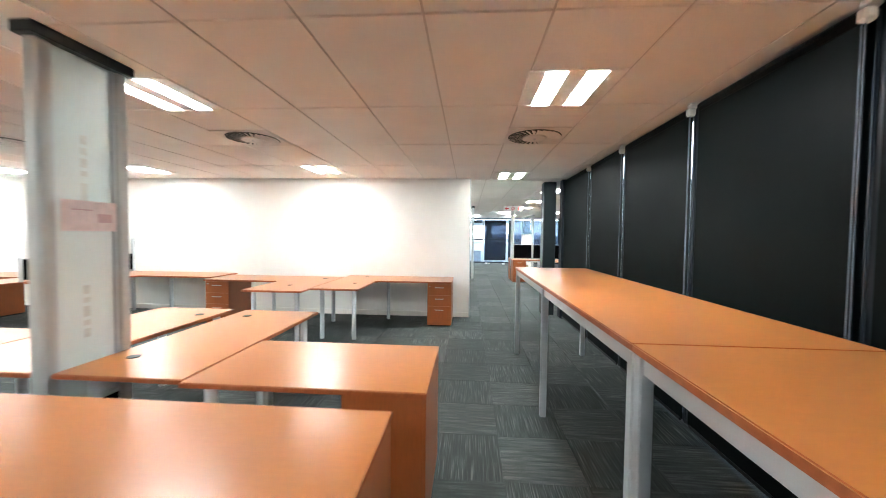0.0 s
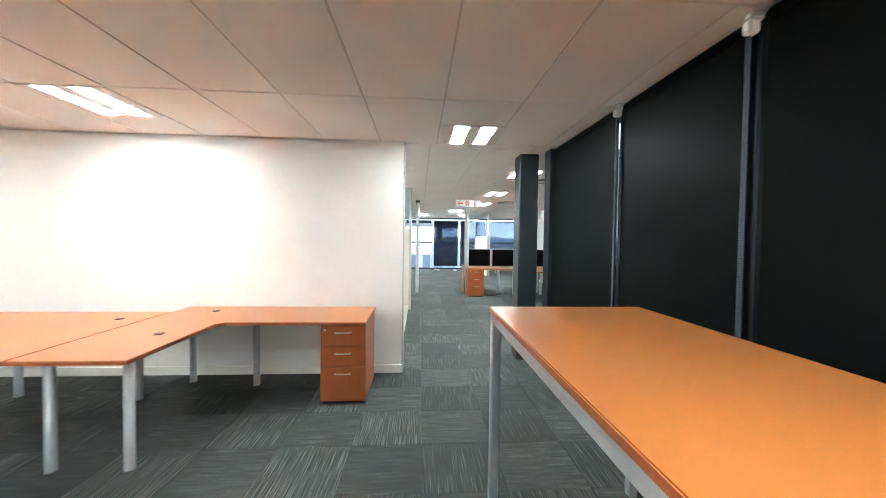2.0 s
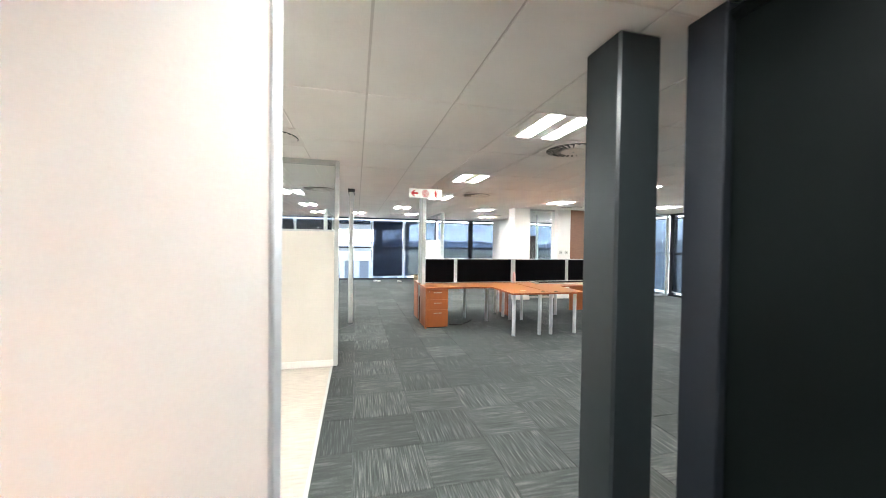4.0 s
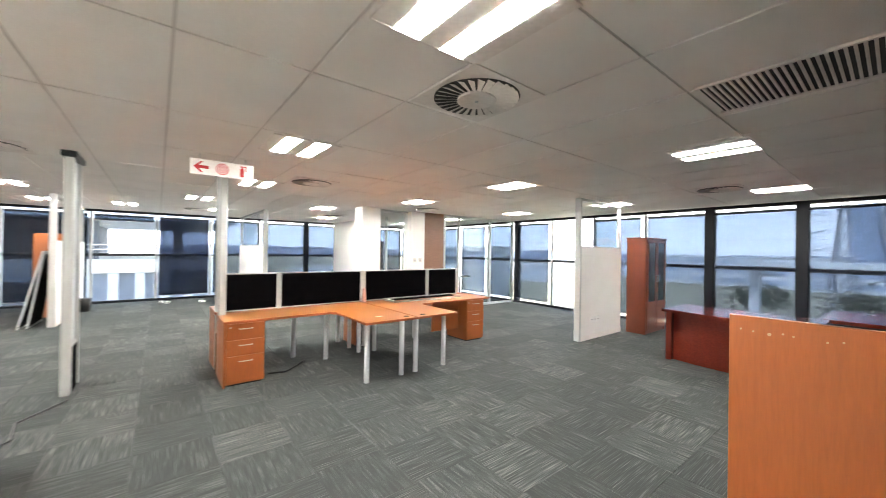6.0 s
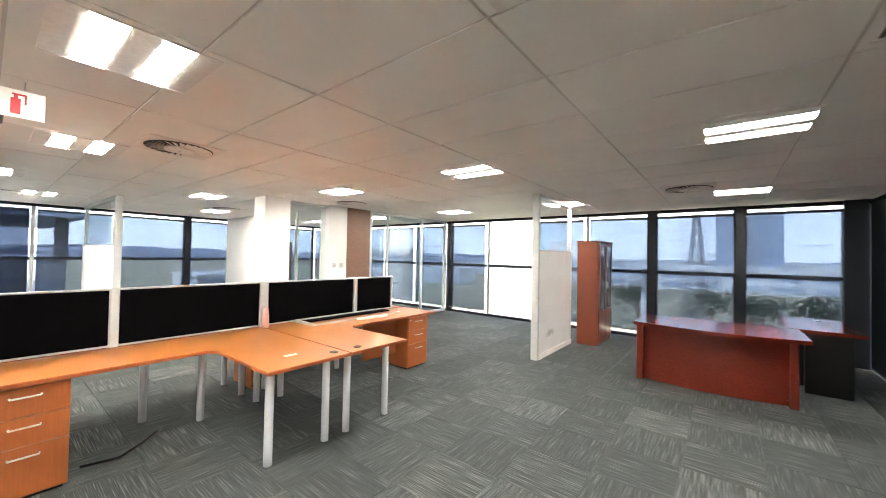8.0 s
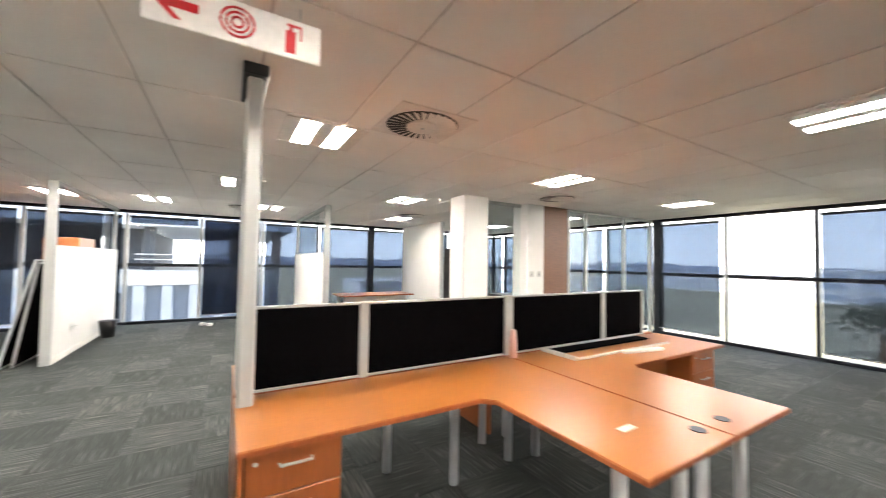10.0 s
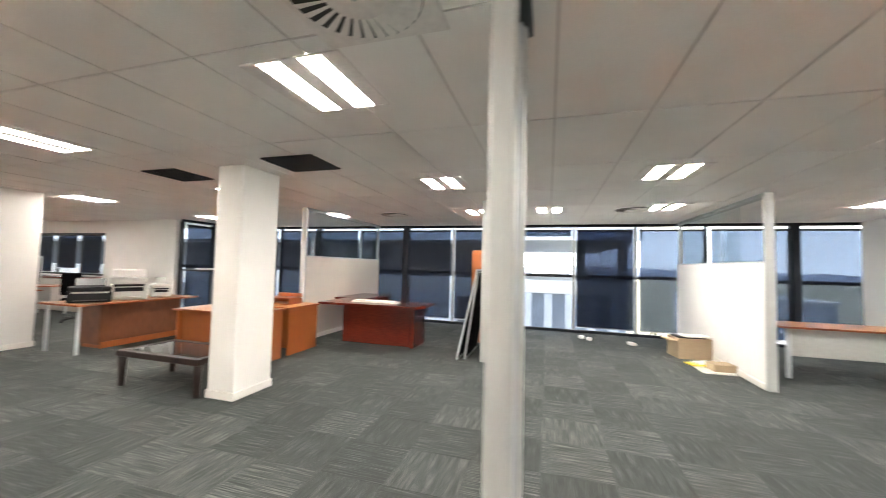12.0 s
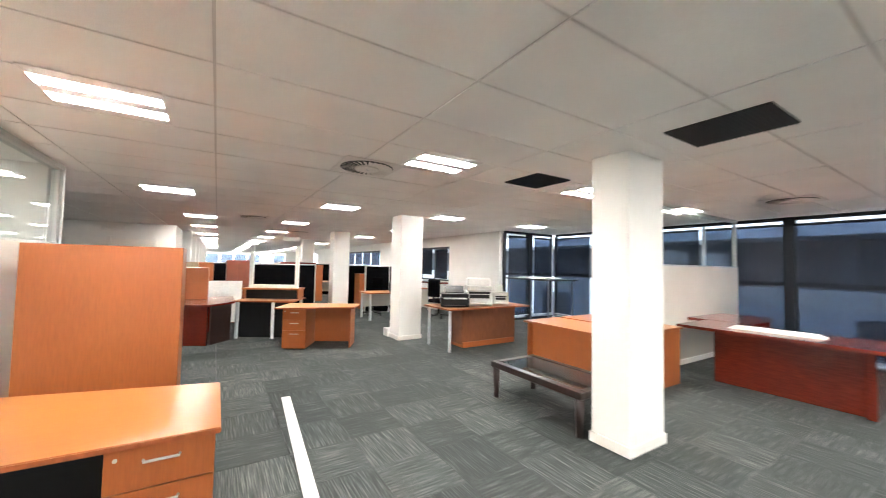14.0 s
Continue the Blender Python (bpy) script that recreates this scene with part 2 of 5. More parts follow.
def tube_of(name, points, radius, material, sides=8, radius2=None):
    """A round bar through points."""
    bm = bmesh.new()
    rings = []
    for i, p in enumerate(points):
        p = Vector(p)
        d = (Vector(points[min(i + 1, len(points) - 1)]) - Vector(points[max(i - 1, 0)])).normalized()
        a = d.orthogonal().normalized() if abs(d.z) < 0.99 else Vector((1, 0, 0))
        b = d.cross(a)
        r = radius if radius2 is None else radius + (radius2 - radius) * i / (len(points) - 1)
        rings.append([bm.verts.new(p + (a * math.cos(k * math.tau / sides) + b * math.sin(k * math.tau / sides)) * r) for k in range(sides)])
    for r0, r1 in zip(rings, rings[1:]):
        for k in range(sides):
            bm.faces.new((r0[k], r0[(k + 1) % sides], r1[(k + 1) % sides], r1[k])).smooth = True
    bm.faces.new(rings[0][::-1])
    bm.faces.new(rings[-1])
    bmesh.ops.recalc_face_normals(bm, faces=bm.faces[:])
    me = bpy.data.meshes.new(name)
    bm.to_mesh(me)
    bm.free()
    me.materials.append(material)
    return me


def part(parent, name, me, at=None):
    ob = new(name, me)
    ob.parent = parent
    if at is not None:
        ob.matrix_basis = at
    return ob


def thing(name, label, category, group="", at=None, kind=""):
    ob = new(name)
    ob.empty_display_size = 0.1
    if at is not None:
        ob.matrix_basis = at
    return tagged(ob, label, category, group, kind)


def boxes(parent, name, bs, material, bevel=0.003):
    return part(parent, name, mesh_of(name, bs, material, bevel))


def structure(name, bs, material, bevel=0.0, label="", category=""):
    return tagged(new(name, mesh_of(name, bs, material, bevel)), label or name.replace("_", " "), category or name.split("_")[0], kind="structure")


H = 2.5          # ceiling height
NY = 19.65       # north facade
EX = 10.32       # east facade

# ---- large structure ----
structure("floor", [(-46, 10.6, -3.6, 19.9, -0.3, -0.008)], COLUMN, label="concrete floor slab under the carpet", category="floor")
structure("vinyl_floor", [(-5.9, 0.72, 5.985, 9.40, -0.008, 0.002)], VINYL, label="pale oak vinyl floor of the glazed room", category="floor")
structure("floor_trim", [(0.72, 0.745, 6.02, 9.5, -0.008, 0.006)], ALU, label="aluminium edge strip between vinyl and carpet", category="trim")


def ceiling():
    """Lay-in tiles of 0.6 by 1.2 m on a grid of T bars, in two fields."""
    bm = bmesh.new()

    def box(x0, x1, y0, y1, z0, z1, mi):
        v = [bm.verts.new(c) for c in ((x0, y0, z0), (x1, y0, z0), (x1, y1, z0), (x0, y1, z0),
                                       (x0, y0, z1), (x1, y0, z1), (x1, y1, z1), (x0, y1, z1))]
        for q in ((3, 2, 1, 0), (4, 5, 6, 7), (0, 1, 5, 4), (1, 2, 6, 5), (2, 3, 7, 6), (3, 0, 4, 7)):
            bm.faces.new([v[i] for i in q]).material_index = mi

    for X0, X1, Y0, Y1, gx, gy in ((-8.1, 2.62, -3.6, 5.95, -0.06, 4.68), (-46, 10.5, 5.95, 19.9, 1.07, 7.30)):
        xs = [gx + 0.6 * k for k in range(-90, 40) if X0 < gx + 0.6 * k < X1]
        ys = [gy + 1.2 * k for k in range(-20, 20) if Y0 < gy + 1.2 * k < Y1]
        ex, ey = [X0] + xs + [X1], [Y0] + ys + [Y1]
        for a, b in zip(ex, ex[1:]):
            for c, d in zip(ey, ey[1:]):
                j = random.uniform(0, 0.0025)
                box(a + 0.007, b - 0.007, c + 0.007, d - 0.007, H + j, H + 0.02, 0)
        for x in xs:
            box(x - 0.011, x + 0.011, Y0, Y1, H + 0.009, H + 0.03, 1)
        for y in ys:
            box(X0, X1, y - 0.011, y + 0.011, H + 0.0095, H + 0.0295, 1)
        box(X0, X1, Y0, Y1, H + 0.035, H + 0.3, 0)
    me = bpy.data.meshes.new("ceiling")
    bm.to_mesh(me)
    bm.free()
    me.materials.append(TILE)
    me.materials.append(TBAR)
    tagged(new("ceiling", me), "off-white suspended ceiling of mineral tiles", "ceiling", kind="structure")


ceiling()

# room with the bench: north wall with a free end, west and south walls
structure("wall_inner", [(-8, 0.785, 5.89, 5.98, 0, H)], PAINT, label="plain white painted plaster wall", category="wall")
structure("wall_end_jamb", [(0.785, 0.80, 5.885, 5.985, 0, H)], SILVER, 0.004, label="aluminium jamb at the wall's free end", category="trim")
structure("wall_west", [(-8.15, -8, -3.6, 6.02, 0, H)], PAINT, label="white painted plaster side wall", category="wall")
structure("wall_south", [(-8.15, 2.7, -3.75, -3.6, 0, H)], PAINT, label="white painted plaster rear wall", category="wall")
structure("baseboard", [(-7.98, 0.785, 5.872, 5.888, 0, 0.09), (-7.998, -7.98, -3.6, 5.87, 0, 0.09)], SKIRT, 0.003, label="white painted skirting board", category="baseboard")
# far west: closing walls
structure("wall_vinyl_room", [(-5.98, -5.9, 5.98, 9.38, 0, H)], PAINT, label="white wall closing the glazed room", category="wall")
structure("wall_door_side", [(-13.6, -13.45, 6.02, 9.9, 0, H), (-13.45, -8, 5.9, 6.02, 0, H)], PAINT, label="white wall with a door beyond the desks", category="wall")
structure("wall_corridor", [(-46, -13.6, 9.75, 9.9, 0, H)] + [(x - 0.2, x + 0.2, 9.9, 10.15, 0, H) for x in (-16, -19.5, -23, -26.5, -30, -35)], PAINT, label="long white wall with shallow piers", category="wall")
structure("wall_ribbon", [(-46, -8.2, 17.7, 17.85, 0, 0.95), (-46, -8.2, 17.7, 17.85, 2.15, H), (-10.8, -8.2, 17.7, 17.85, 0.95, 2.15),
                          (-17.0, -13.9, 17.7, 17.85, 0.95, 2.15), (-30, -24.6, 17.7, 17.85, 0.95, 2.15), (-46, -38, 17.7, 17.85, 0.95, 2.15)], PAINT, label="white wall with ribbon windows", category="wall")
structure("wall_far_west", [(-46.1, -46, 9.75, 17.85, 0, 0.9), (-46.1, -46, 9.75, 17.85, 2.3, H)], PAINT, label="far white wall under windows", category="wall")
structure("wall_meeting", [(6.75, 6.87, 17.3, NY - 0.1, 0, H)], PAINT, label="cream wall beside the glazed meeting room", category="wall")


# ---- facades: windows from floor to ceiling ----
def facade(name, along, fixed, cuts, outward, wide=(), light=(), transom=1.3, group_label="floor to ceiling window"):
    """Frames and panes along x or y at a fixed place; cuts are the mullions."""
    root = thing(name, group_label + " with dark frame and clear glass", "window", kind="structure")

    def b(a0, a1, d0, d1, z0, z1):
        lo, hi = sorted((fixed + outward * d0, fixed + outward * d1))
        return (a0, a1, lo, hi, z0, z1) if along == "x" else (lo, hi, a0, a1, z0, z1)

    a, z = cuts[0], cuts[-1]
    bars = [b(a, z, 0, 0.1, 0, 0.06), b(a, z, 0, 0.1, H - 0.06, H)]
    pale = []
    for c in cuts:
        w = 0.09 if c in wide else 0.03
        (pale if c in light else bars).append(b(c - w, c + w, -0.01 if c in wide else 0.002, 0.098, 0.0 if c in wide else 0.06, H - 0.001 if c in wide else H - 0.06))
    for c, d in zip(cuts, cuts[1:]):
        bars.append(b(c + 0.03, d - 0.03, 0.004, 0.09, transom - 0.035, transom + 0.035))
    boxes(root, "frame", bars, DARK, 0.004)
    if pale:
        tagged(boxes(root, "mullion", pale, ALU, 0.004), "pale aluminium mullion")
    for c, d in zip(cuts, cuts[1:]):
        for z0, z1 in ((0.06, transom - 0.035), (transom + 0.035, H - 0.06)):
            pane = boxes(root, "pane", [b(c + 0.03, d - 0.03, 0.05, 0.058, z0, z1)], GLASS, 0)
            pane.visible_shadow = False
    return root


def sun_screen(along, fixed, a0, a1, z0, z1, material, label):
    """A lowered roller screen: roll, cloth and bottom bar."""
    t = thing("roller_screen", label, "blind", "roller screens at the windows")

    def b(p0, p1, d0, d1, q0, q1):
        return (p0, p1, fixed + d0, fixed + d1, q0, q1) if along == "x" else (fixed + d0, fixed + d1, p0, p1, q0, q1)

    boxes(t, "cloth", [b(a0 + 0.01, a1 - 0.01, -0.001, 0.001, z0 + 0.02, z1)], material, 0)
    boxes(t, "bottom_bar", [b(a0 + 0.01, a1 - 0.01, -0.008, 0.008, z0, z0 + 0.02)], SILVER, 0.002)
    boxes(t, "roll", [b(a0 + 0.01, a1 - 0.01, -0.02, 0.02, z1, z1 + 0.045)], DARK, 0.008)


NCUTS = [-7.9, -6.6, -5.3, -3.95, -2.6, -1.3, 0.25, 1.6, 2.9, 4.25, 5.78, 7.06, 8.4, 9.7, EX + 0.1]
facade("window_north", "x", NY, NCUTS, 1, wide=(-5.3, -2.6, 5.78), light=(-3.95, -1.3, 0.25, 1.6, 2.9, 7.06, 8.4))
ECUTS = [6.05, 7.55, 8.88, 10.1, 11.335, 12.58, 13.85, 15.1, 16.4, 17.7, 19.0, NY]
facade("window_east", "y", EX, ECUTS, 1, wide=(7.55, 8.88, 13.85), light=(10.1, 12.58, 15.1, 16.4))
facade("window_return", "y", -8.0, [17.75, 18.7, NY], -1, wide=(18.7,), light=(NY,))
facade("window_bench_room", "y", 2.52, [-3.6, -1.5, -0.2, 1.05, 2.27, 3.51, 4.61, 5.98], 1, wide=(-1.5, 1.05, 2.27, 3.51, 4.61))
facade("window_south", "x", 6.0, [2.62, 3.9, 5.2, 6.5, 7.8, 9.1, EX], -1, wide=(3.9, 5.2, 6.5, 7.8, 9.1))
facade("window_ribbon", "x", 17.72, [-38, -36, -34, -32, -30], 1, transom=1.6)
for a, b_ in ((-13.9, -10.8), (-24.6, -17.0)):
    n = 3 if b_ > -12 else 6
    root = thing("window_ribbon_strip", "strip of tilted windows with dark frames", "window", kind="structure")
    w = (b_ - a) / n
    boxes(root, "frame", [(a, b_, 17.74, 17.8, 0.95, 1.0), (a, b_, 17.74, 17.8, 2.08, 2.15)] + [(a + w * k - 0.03, a + w * k + 0.03, 17.742, 17.798, 1.0, 2.08) for k in range(n + 1)], DARK, 0.003)
    for k in range(n):
        pane = boxes(root, "pane", [(a + w * k + 0.03, a + w * k + w - 0.03, 17.765, 17.772, 1.0, 2.08)], GLASS, 0)
        pane.visible_shadow = False
        sun_screen("x", 17.7, a + w * k + (0.14 if n == 3 else 0.02), a + w * k + w - (0.1 if n == 3 else 0.02), 1.0 + 0.12 * (k % 2), 2.06, SHADE, "dark roller screen lowered at a strip window")

root = thing("window_far_west", "far strip of windows with dark frames", "window", kind="structure")
boxes(root, "frame", [(-46.08, -46.02, 9.9 + 1.3 * k - 0.04, 9.9 + 1.3 * k + 0.04, 0.9, 2.3) for k in range(7)], DARK, 0.003)
for k in range(6):
    pane = boxes(root, "pane", [(-46.055, -46.047, 9.94 + 1.3 * k, 11.16 + 1.3 * k, 0.9, 2.3)], GLASS, 0)
    pane.visible_shadow = False
    if k != 4:
        sun_screen("y", -45.95, 9.95 + 1.3 * k, 11.12 + 1.3 * k, 1.0, 2.2, SCREEN, "grey see-through roller screen lowered over a far window")

# lowered screens; the bright bay on the east side has none
for c, d in zip(NCUTS, NCUTS[1:]):
    if -8 < c < EX:
        dark = SHADE if c in (1.6,) else SCREEN
        sun_screen("x", NY - 0.05, c + 0.05, d - 0.05, 2.2 if c == 0.25 else 0.13, 2.33, dark, "grey see-through roller screen lowered over a window")
for c, d in zip(ECUTS, ECUTS[1:]):
    if c != 11.335:
        sun_screen("y", EX - 0.05, c + 0.06, d - 0.06, 0.13, 2.33, SCREEN, "grey see-through roller screen lowered over a window")
sun_screen("y", -7.95, 17.8, 18.6, 0.13, 2.33, SCREEN, "grey see-through roller screen lowered over a window")
sun_screen("y", -7.95, 18.8, NY - 0.08, 0.13, 2.33, SCREEN, "grey see-through roller screen lowered over a window")


def bead_chain_of(x, y, z0, z1, material):
    """Two strands of small beads, as one mesh."""
    bm = bmesh.new()
    for dx in (-0.012, 0.012):
        rings, n = [], int((z1 - z0) / 0.012)
        for i in range(2 * n + 1):
            r = 0.0042 if i % 2 else 0.0014
            z = z0 + (z1 - z0) * i / (2 * n)
            rings.append([bm.verts.new((x + r * math.cos(k * math.tau / 5) + dx * 0.3, y + dx + r * math.sin(k * math.tau / 5), z)) for k in range(5)])
        for r0, r1 in zip(rings, rings[1:]):
            for k in range(5):
                bm.faces.new((r0[k], r0[(k + 1) % 5], r1[(k + 1) % 5], r1[k])).smooth = True
    me = bpy.data.meshes.new("bead_chain")
    bm.to_mesh(me)
    bm.free()
    me.materials.append(material)
    return me


def black_blind(along, fixed, a0, a1, inward):
    """Blackout roller blind from ceiling to floor, with end bracket, bottom bar and bead chain."""
    t = thing("roller_blind", "black blackout roller blind, fully lowered", "blind", "black roller blinds")

    def b(p0, p1, d0, d1, q0, q1):
        lo, hi = sorted((fixed + inward * d0, fixed + inward * d1))
        return (p0, p1, lo, hi, q0, q1) if along == "x" else (lo, hi, p0, p1, q0, q1)

    boxes(t, "cloth", [b(a0 + 0.03, a1 - 0.03, 0, 0.003, 0.04, 2.44)], BLIND, 0)
    boxes(t, "roll", [b(a0 + 0.03, a1 - 0.03, -0.03, 0.03, 2.42, 2.48)], BLIND, 0.02)
    boxes(t, "bottom_bar", [b(a0 + 0.045, a1 - 0.045, -0.006, 0.01, 0.02, 0.045)], BLACK, 0.004)
    tagged(boxes(t, "bracket", [b(a0 - 0.02, a0 + 0.03, 0.0, 0.06, 2.40, 2.46), b(a0 - 0.02, a0 + 0.03, -0.02, 0.05, 2.46, 2.498)], WHITEP, 0.012), "white plastic bracket")
    c = fixed + inward * 0.03
    px, py = (a0 + 0.018, c) if along == "x" else (c, a0 + 0.018)
    part(t, "bead_chain", bead_chain_of(px, py, 0.5, 2.4, STEEL))
    sx, sy = (a0 - 0.012, fixed) if along == "x" else (fixed, a0 - 0.012)
    tagged(part(t, "guide_tube", tube_of("guide_tube", [(sx, sy, 0.03), (sx, sy, 2.44)], 0.007, DARK, 8)), "thin dark metal guide tube")


BCUTS = [-3.6, -1.5, -0.2, 1.05, 2.27, 3.51, 4.61, 6.08]
for c, d in zip(BCUTS, BCUTS[1:]):
    black_blind("y", 2.475, c + 0.01, d - 0.01, -1)
for c, d in zip([2.62, 3.9, 5.2, 6.5, 7.8, 9.1], [3.9, 5.2, 6.5, 7.8, 9.1, EX - 0.05]):
    black_blind("x", 6.07, c, d, 1)
structure("facade_corner_post", [(2.43, 2.62, 5.98, 6.16, 0, H)], DARK, 0.005, label="dark facade post at the inner corner", category="post")
structure("column_clad", [(2.16, 2.39, 6.25, 6.5, 0, H)], COLUMN, 0.012, label="charcoal metal-clad square column", category="column")
structure("facade_corner_east", [(EX - 0.06, EX + 0.12, 5.95, 6.34, 0, H)], DARK, 0.005, label="dark facade post at the room's corner", category="post")


def column(name, x0, x1, y0, y1):
    c = thing(name, "square white plastered column with a skirting", "column", "white columns", kind="structure")
    boxes(c, "shaft", [(x0, x1, y0, y1, 0, H)], PAINT, 0.006)
    s = 0.014
    boxes(c, "skirting", [(x0 - s, x1 + s, y0 - s, y1 + s, 0.0, 0.085)], SKIRT, 0.004)


column("column_1", -2.45, -2.10, 13.8, 14.33)
column("column_2", -7.4, -6.97, 14.05, 14.55)
column("column_3", 5.17, 5.62, 13.88, 14.28)
column("column_4", 6.5, 6.9, 13.94, 14.3)
column("column_5", -12.3, -11.85, 14.05, 14.55)
column("column_6", -17.3, -16.85, 14.05, 14.55)


# ---- partitions ----
def half_wall(name, along, fixed, a0, a1, high, post_at, label, glass_to=None, thick=0.1, board=None):
    """Low board wall with an aluminium post at its free end, glass above and a head track."""
    t = thing(name, label, "partition", "half-height partitions", kind="structure")

    def b(p0, p1, d0, d1, q0, q1):
        return (p0, p1, fixed + d0, fixed + d1, q0, q1) if along == "x" else (fixed + d0, fixed + d1, p0, p1, q0, q1)

    h2 = thick / 2
    boxes(t, "board", [b(a0, a1, -h2, h2, 0.0, high)], board or PARTITION, 0.003)
    boxes(t, "skirting", [b(a0, a1, -h2 - 0.012, h2 + 0.012, 0.0, 0.08)], SKIRT, 0.003)
    tagged(boxes(t, "cap", [b(a0, a1, -h2 - 0.003, h2 + 0.003, high, high + 0.022)], ALU, 0.003), "aluminium capping")
    p = (a0 - 0.05, a0) if post_at == 0 else (a1, a1 + 0.05)
    tagged(boxes(t, "post", [b(*p, -h2 - 0.004, h2 + 0.004, 0, H)], ALU, 0.006), "full-height pale aluminium post")
    lo, hi = (p[1], a1) if post_at == 0 else (a0, p[0])
    boxes(t, "head_track", [b(lo, hi, -h2, h2, H - 0.05, H)], ALU, 0.003)
    g0, g1 = (lo, hi) if glass_to is None else glass_to
    pane = boxes(t, "pane", [b(g0, g1, -0.005, 0.005, high + 0.022, H - 0.05)], GLASS, 0)
    pane.visible_shadow = False
    e = (g1 - 0.03, g1 + 0.02) if post_at == 0 else (g0 - 0.02, g0 + 0.03)
    boxes(t, "upright", [b(*e, -0.03, 0.03, high + 0.022, H - 0.05)], ALU, 0.004)
    return t


half_wall("partition_vinyl_room", "x", 9.45, -5.9, 0.75, 1.64, 1, "cream half-height partition with glass above")
structure("partition_end_post", [(-5.96, -5.9, 9.4, 9.5, 0, H)], ALU, 0.006, label="pale aluminium post at the partition corner", category="post")
# stub and bay boards take the whiter paint, daylight put into their colour
half_wall("partition_stub_east", "x", 10.0, 7.42, 8.86, 1.64, 0, "cream half-height partition stub with glass above", board=PAINT)
half_wall("partition_red_desk", "y", -3.37, 16.52, NY - 0.12, 1.57, 0, "cream half-height partition with glass above beside the red desk")
half_wall("partition_bay_west", "y", 0.09, 16.35, NY - 0.12, 1.6, 0, "white half-height partition with glass above, brightened for daylight", glass_to=(18.6, NY - 0.15), board=PAINT)
half_wall("partition_bay_east", "y", 3.72, 16.3, NY - 0.12, 1.6, 0, "white half-height partition with glass above, brightened for daylight", glass_to=(17.0, NY - 0.15), board=PAINT)


def glazed_fin(x, y0, y1, base):
    """Left-over glazed partition bay: two uprights, frosted glass strip, dark head and kick plate."""
    t = thing("glazed_fin", "narrow full-height aluminium partition bay with frosted glass", "partition", "glazed partition bays", at=pose(x, y0, 0))
    d = y1 - y0
    boxes(t, "upright", [(-0.04, 0.04, 0, 0.07, base, H - 0.06), (-0.04, 0.04, d - 0.07, d, base, H - 0.06)], ALU, 0.012)
    boxes(t, "groove", [(-0.024, 0.024, 0.07, 0.088, base, H - 0.06), (-0.024, 0.024, d - 0.088, d - 0.07, base, H - 0.06)], SILVER, 0.004)
    boxes(t, "pane", [(-0.008, 0.008, 0.088, d - 0.088, base + 0.48, H - 0.06)], FROST, 0)
    if base == 0.0:
        marks = [(0.0082, 0.0092, d / 2 - 0.018, d / 2 + 0.018, z, z + hgt) for z, hgt in ((0.86, 0.05), (0.93, 0.03), (0.98, 0.06), (1.06, 0.03), (1.11, 0.05), (1.62, 0.12), (1.78, 0.03), (1.83, 0.05), (1.9, 0.04), (1.96, 0.05))]
        tagged(boxes(t, "lettering", marks, GREYP, 0), "faint grey lettering on the glass", kind="stuff")
    tagged(boxes(t, "head", [(-0.06, 0.06, -0.03, d + 0.03, H - 0.06, H)], COLUMN, 0.006), "dark head track")
    tagged(boxes(t, "kick_plate", [(-0.035, 0.035, 0.088, d - 0.088, base, base + 0.48)], FABRIC, 0.004), "black kick plate")
    boxes(t, "sill", [(-0.037, 0.037, 0.088, d - 0.088, base + 0.48, base + 0.505)], ALU, 0.004)
    return t


fin_a = glazed_fin(-1.425, 1.04, 1.53, 0.0)
glazed_fin(0.91, 11.75, 12.24, 0.0)
glazed_fin(2.245, 11.53, 11.9, 0.0)


def meeting_front():
    t = thing("meeting_room_front", "floor to ceiling glass meeting room front with pale posts", "partition", kind="structure")
    y = 13.98
    xs = (7.56, 8.06, 9.28, EX - 0.07)
    boxes(t, "post", [(x - 0.03, x + 0.03, y - 0.03, y + 0.03, 0.06, H - 0.05) for x in xs], ALU, 0.005)
    boxes(t, "sill", [(xs[0] - 0.03, xs[-1] + 0.03, y - 0.035, y + 0.035, 0, 0.06)], ALU, 0.005)
    boxes(t, "head", [(xs[0] - 0.03, xs[-1] + 0.03, y - 0.035, y + 0.035, H - 0.05, H)], ALU, 0.005)
    boxes(t, "panel", [(6.91, 7.53, y - 0.02, y + 0.02, 0.0, H)], BROWN, 0.003)
    boxes(t, "link", [(5.63, 6.49, y + 0.1, y + 0.15, 0, 0.06), (5.63, 6.49, y + 0.1, y + 0.15, H - 0.05, H)], ALU, 0.004)
    for x0, x1, yy in ((7.59, 8.03, y), (8.09, 9.25, y), (9.31, EX - 0.1, y), (5.63, 6.49, y + 0.125)):
        pane = boxes(t, "pane", [(x0, x1, yy - 0.005, yy + 0.005, 0.06, H - 0.05)], GLASS, 0)
        pane.visible_shadow = False
    side = [(6.78, 6.84, 14.3, 14.36, 0, H), (6.78, 6.84, 15.7, 15.76, 0, H), (6.78, 6.84, 17.24, 17.3, 0, H)]
    boxes(t, "side_post", side, ALU, 0.005)
    return t


meeting_front()


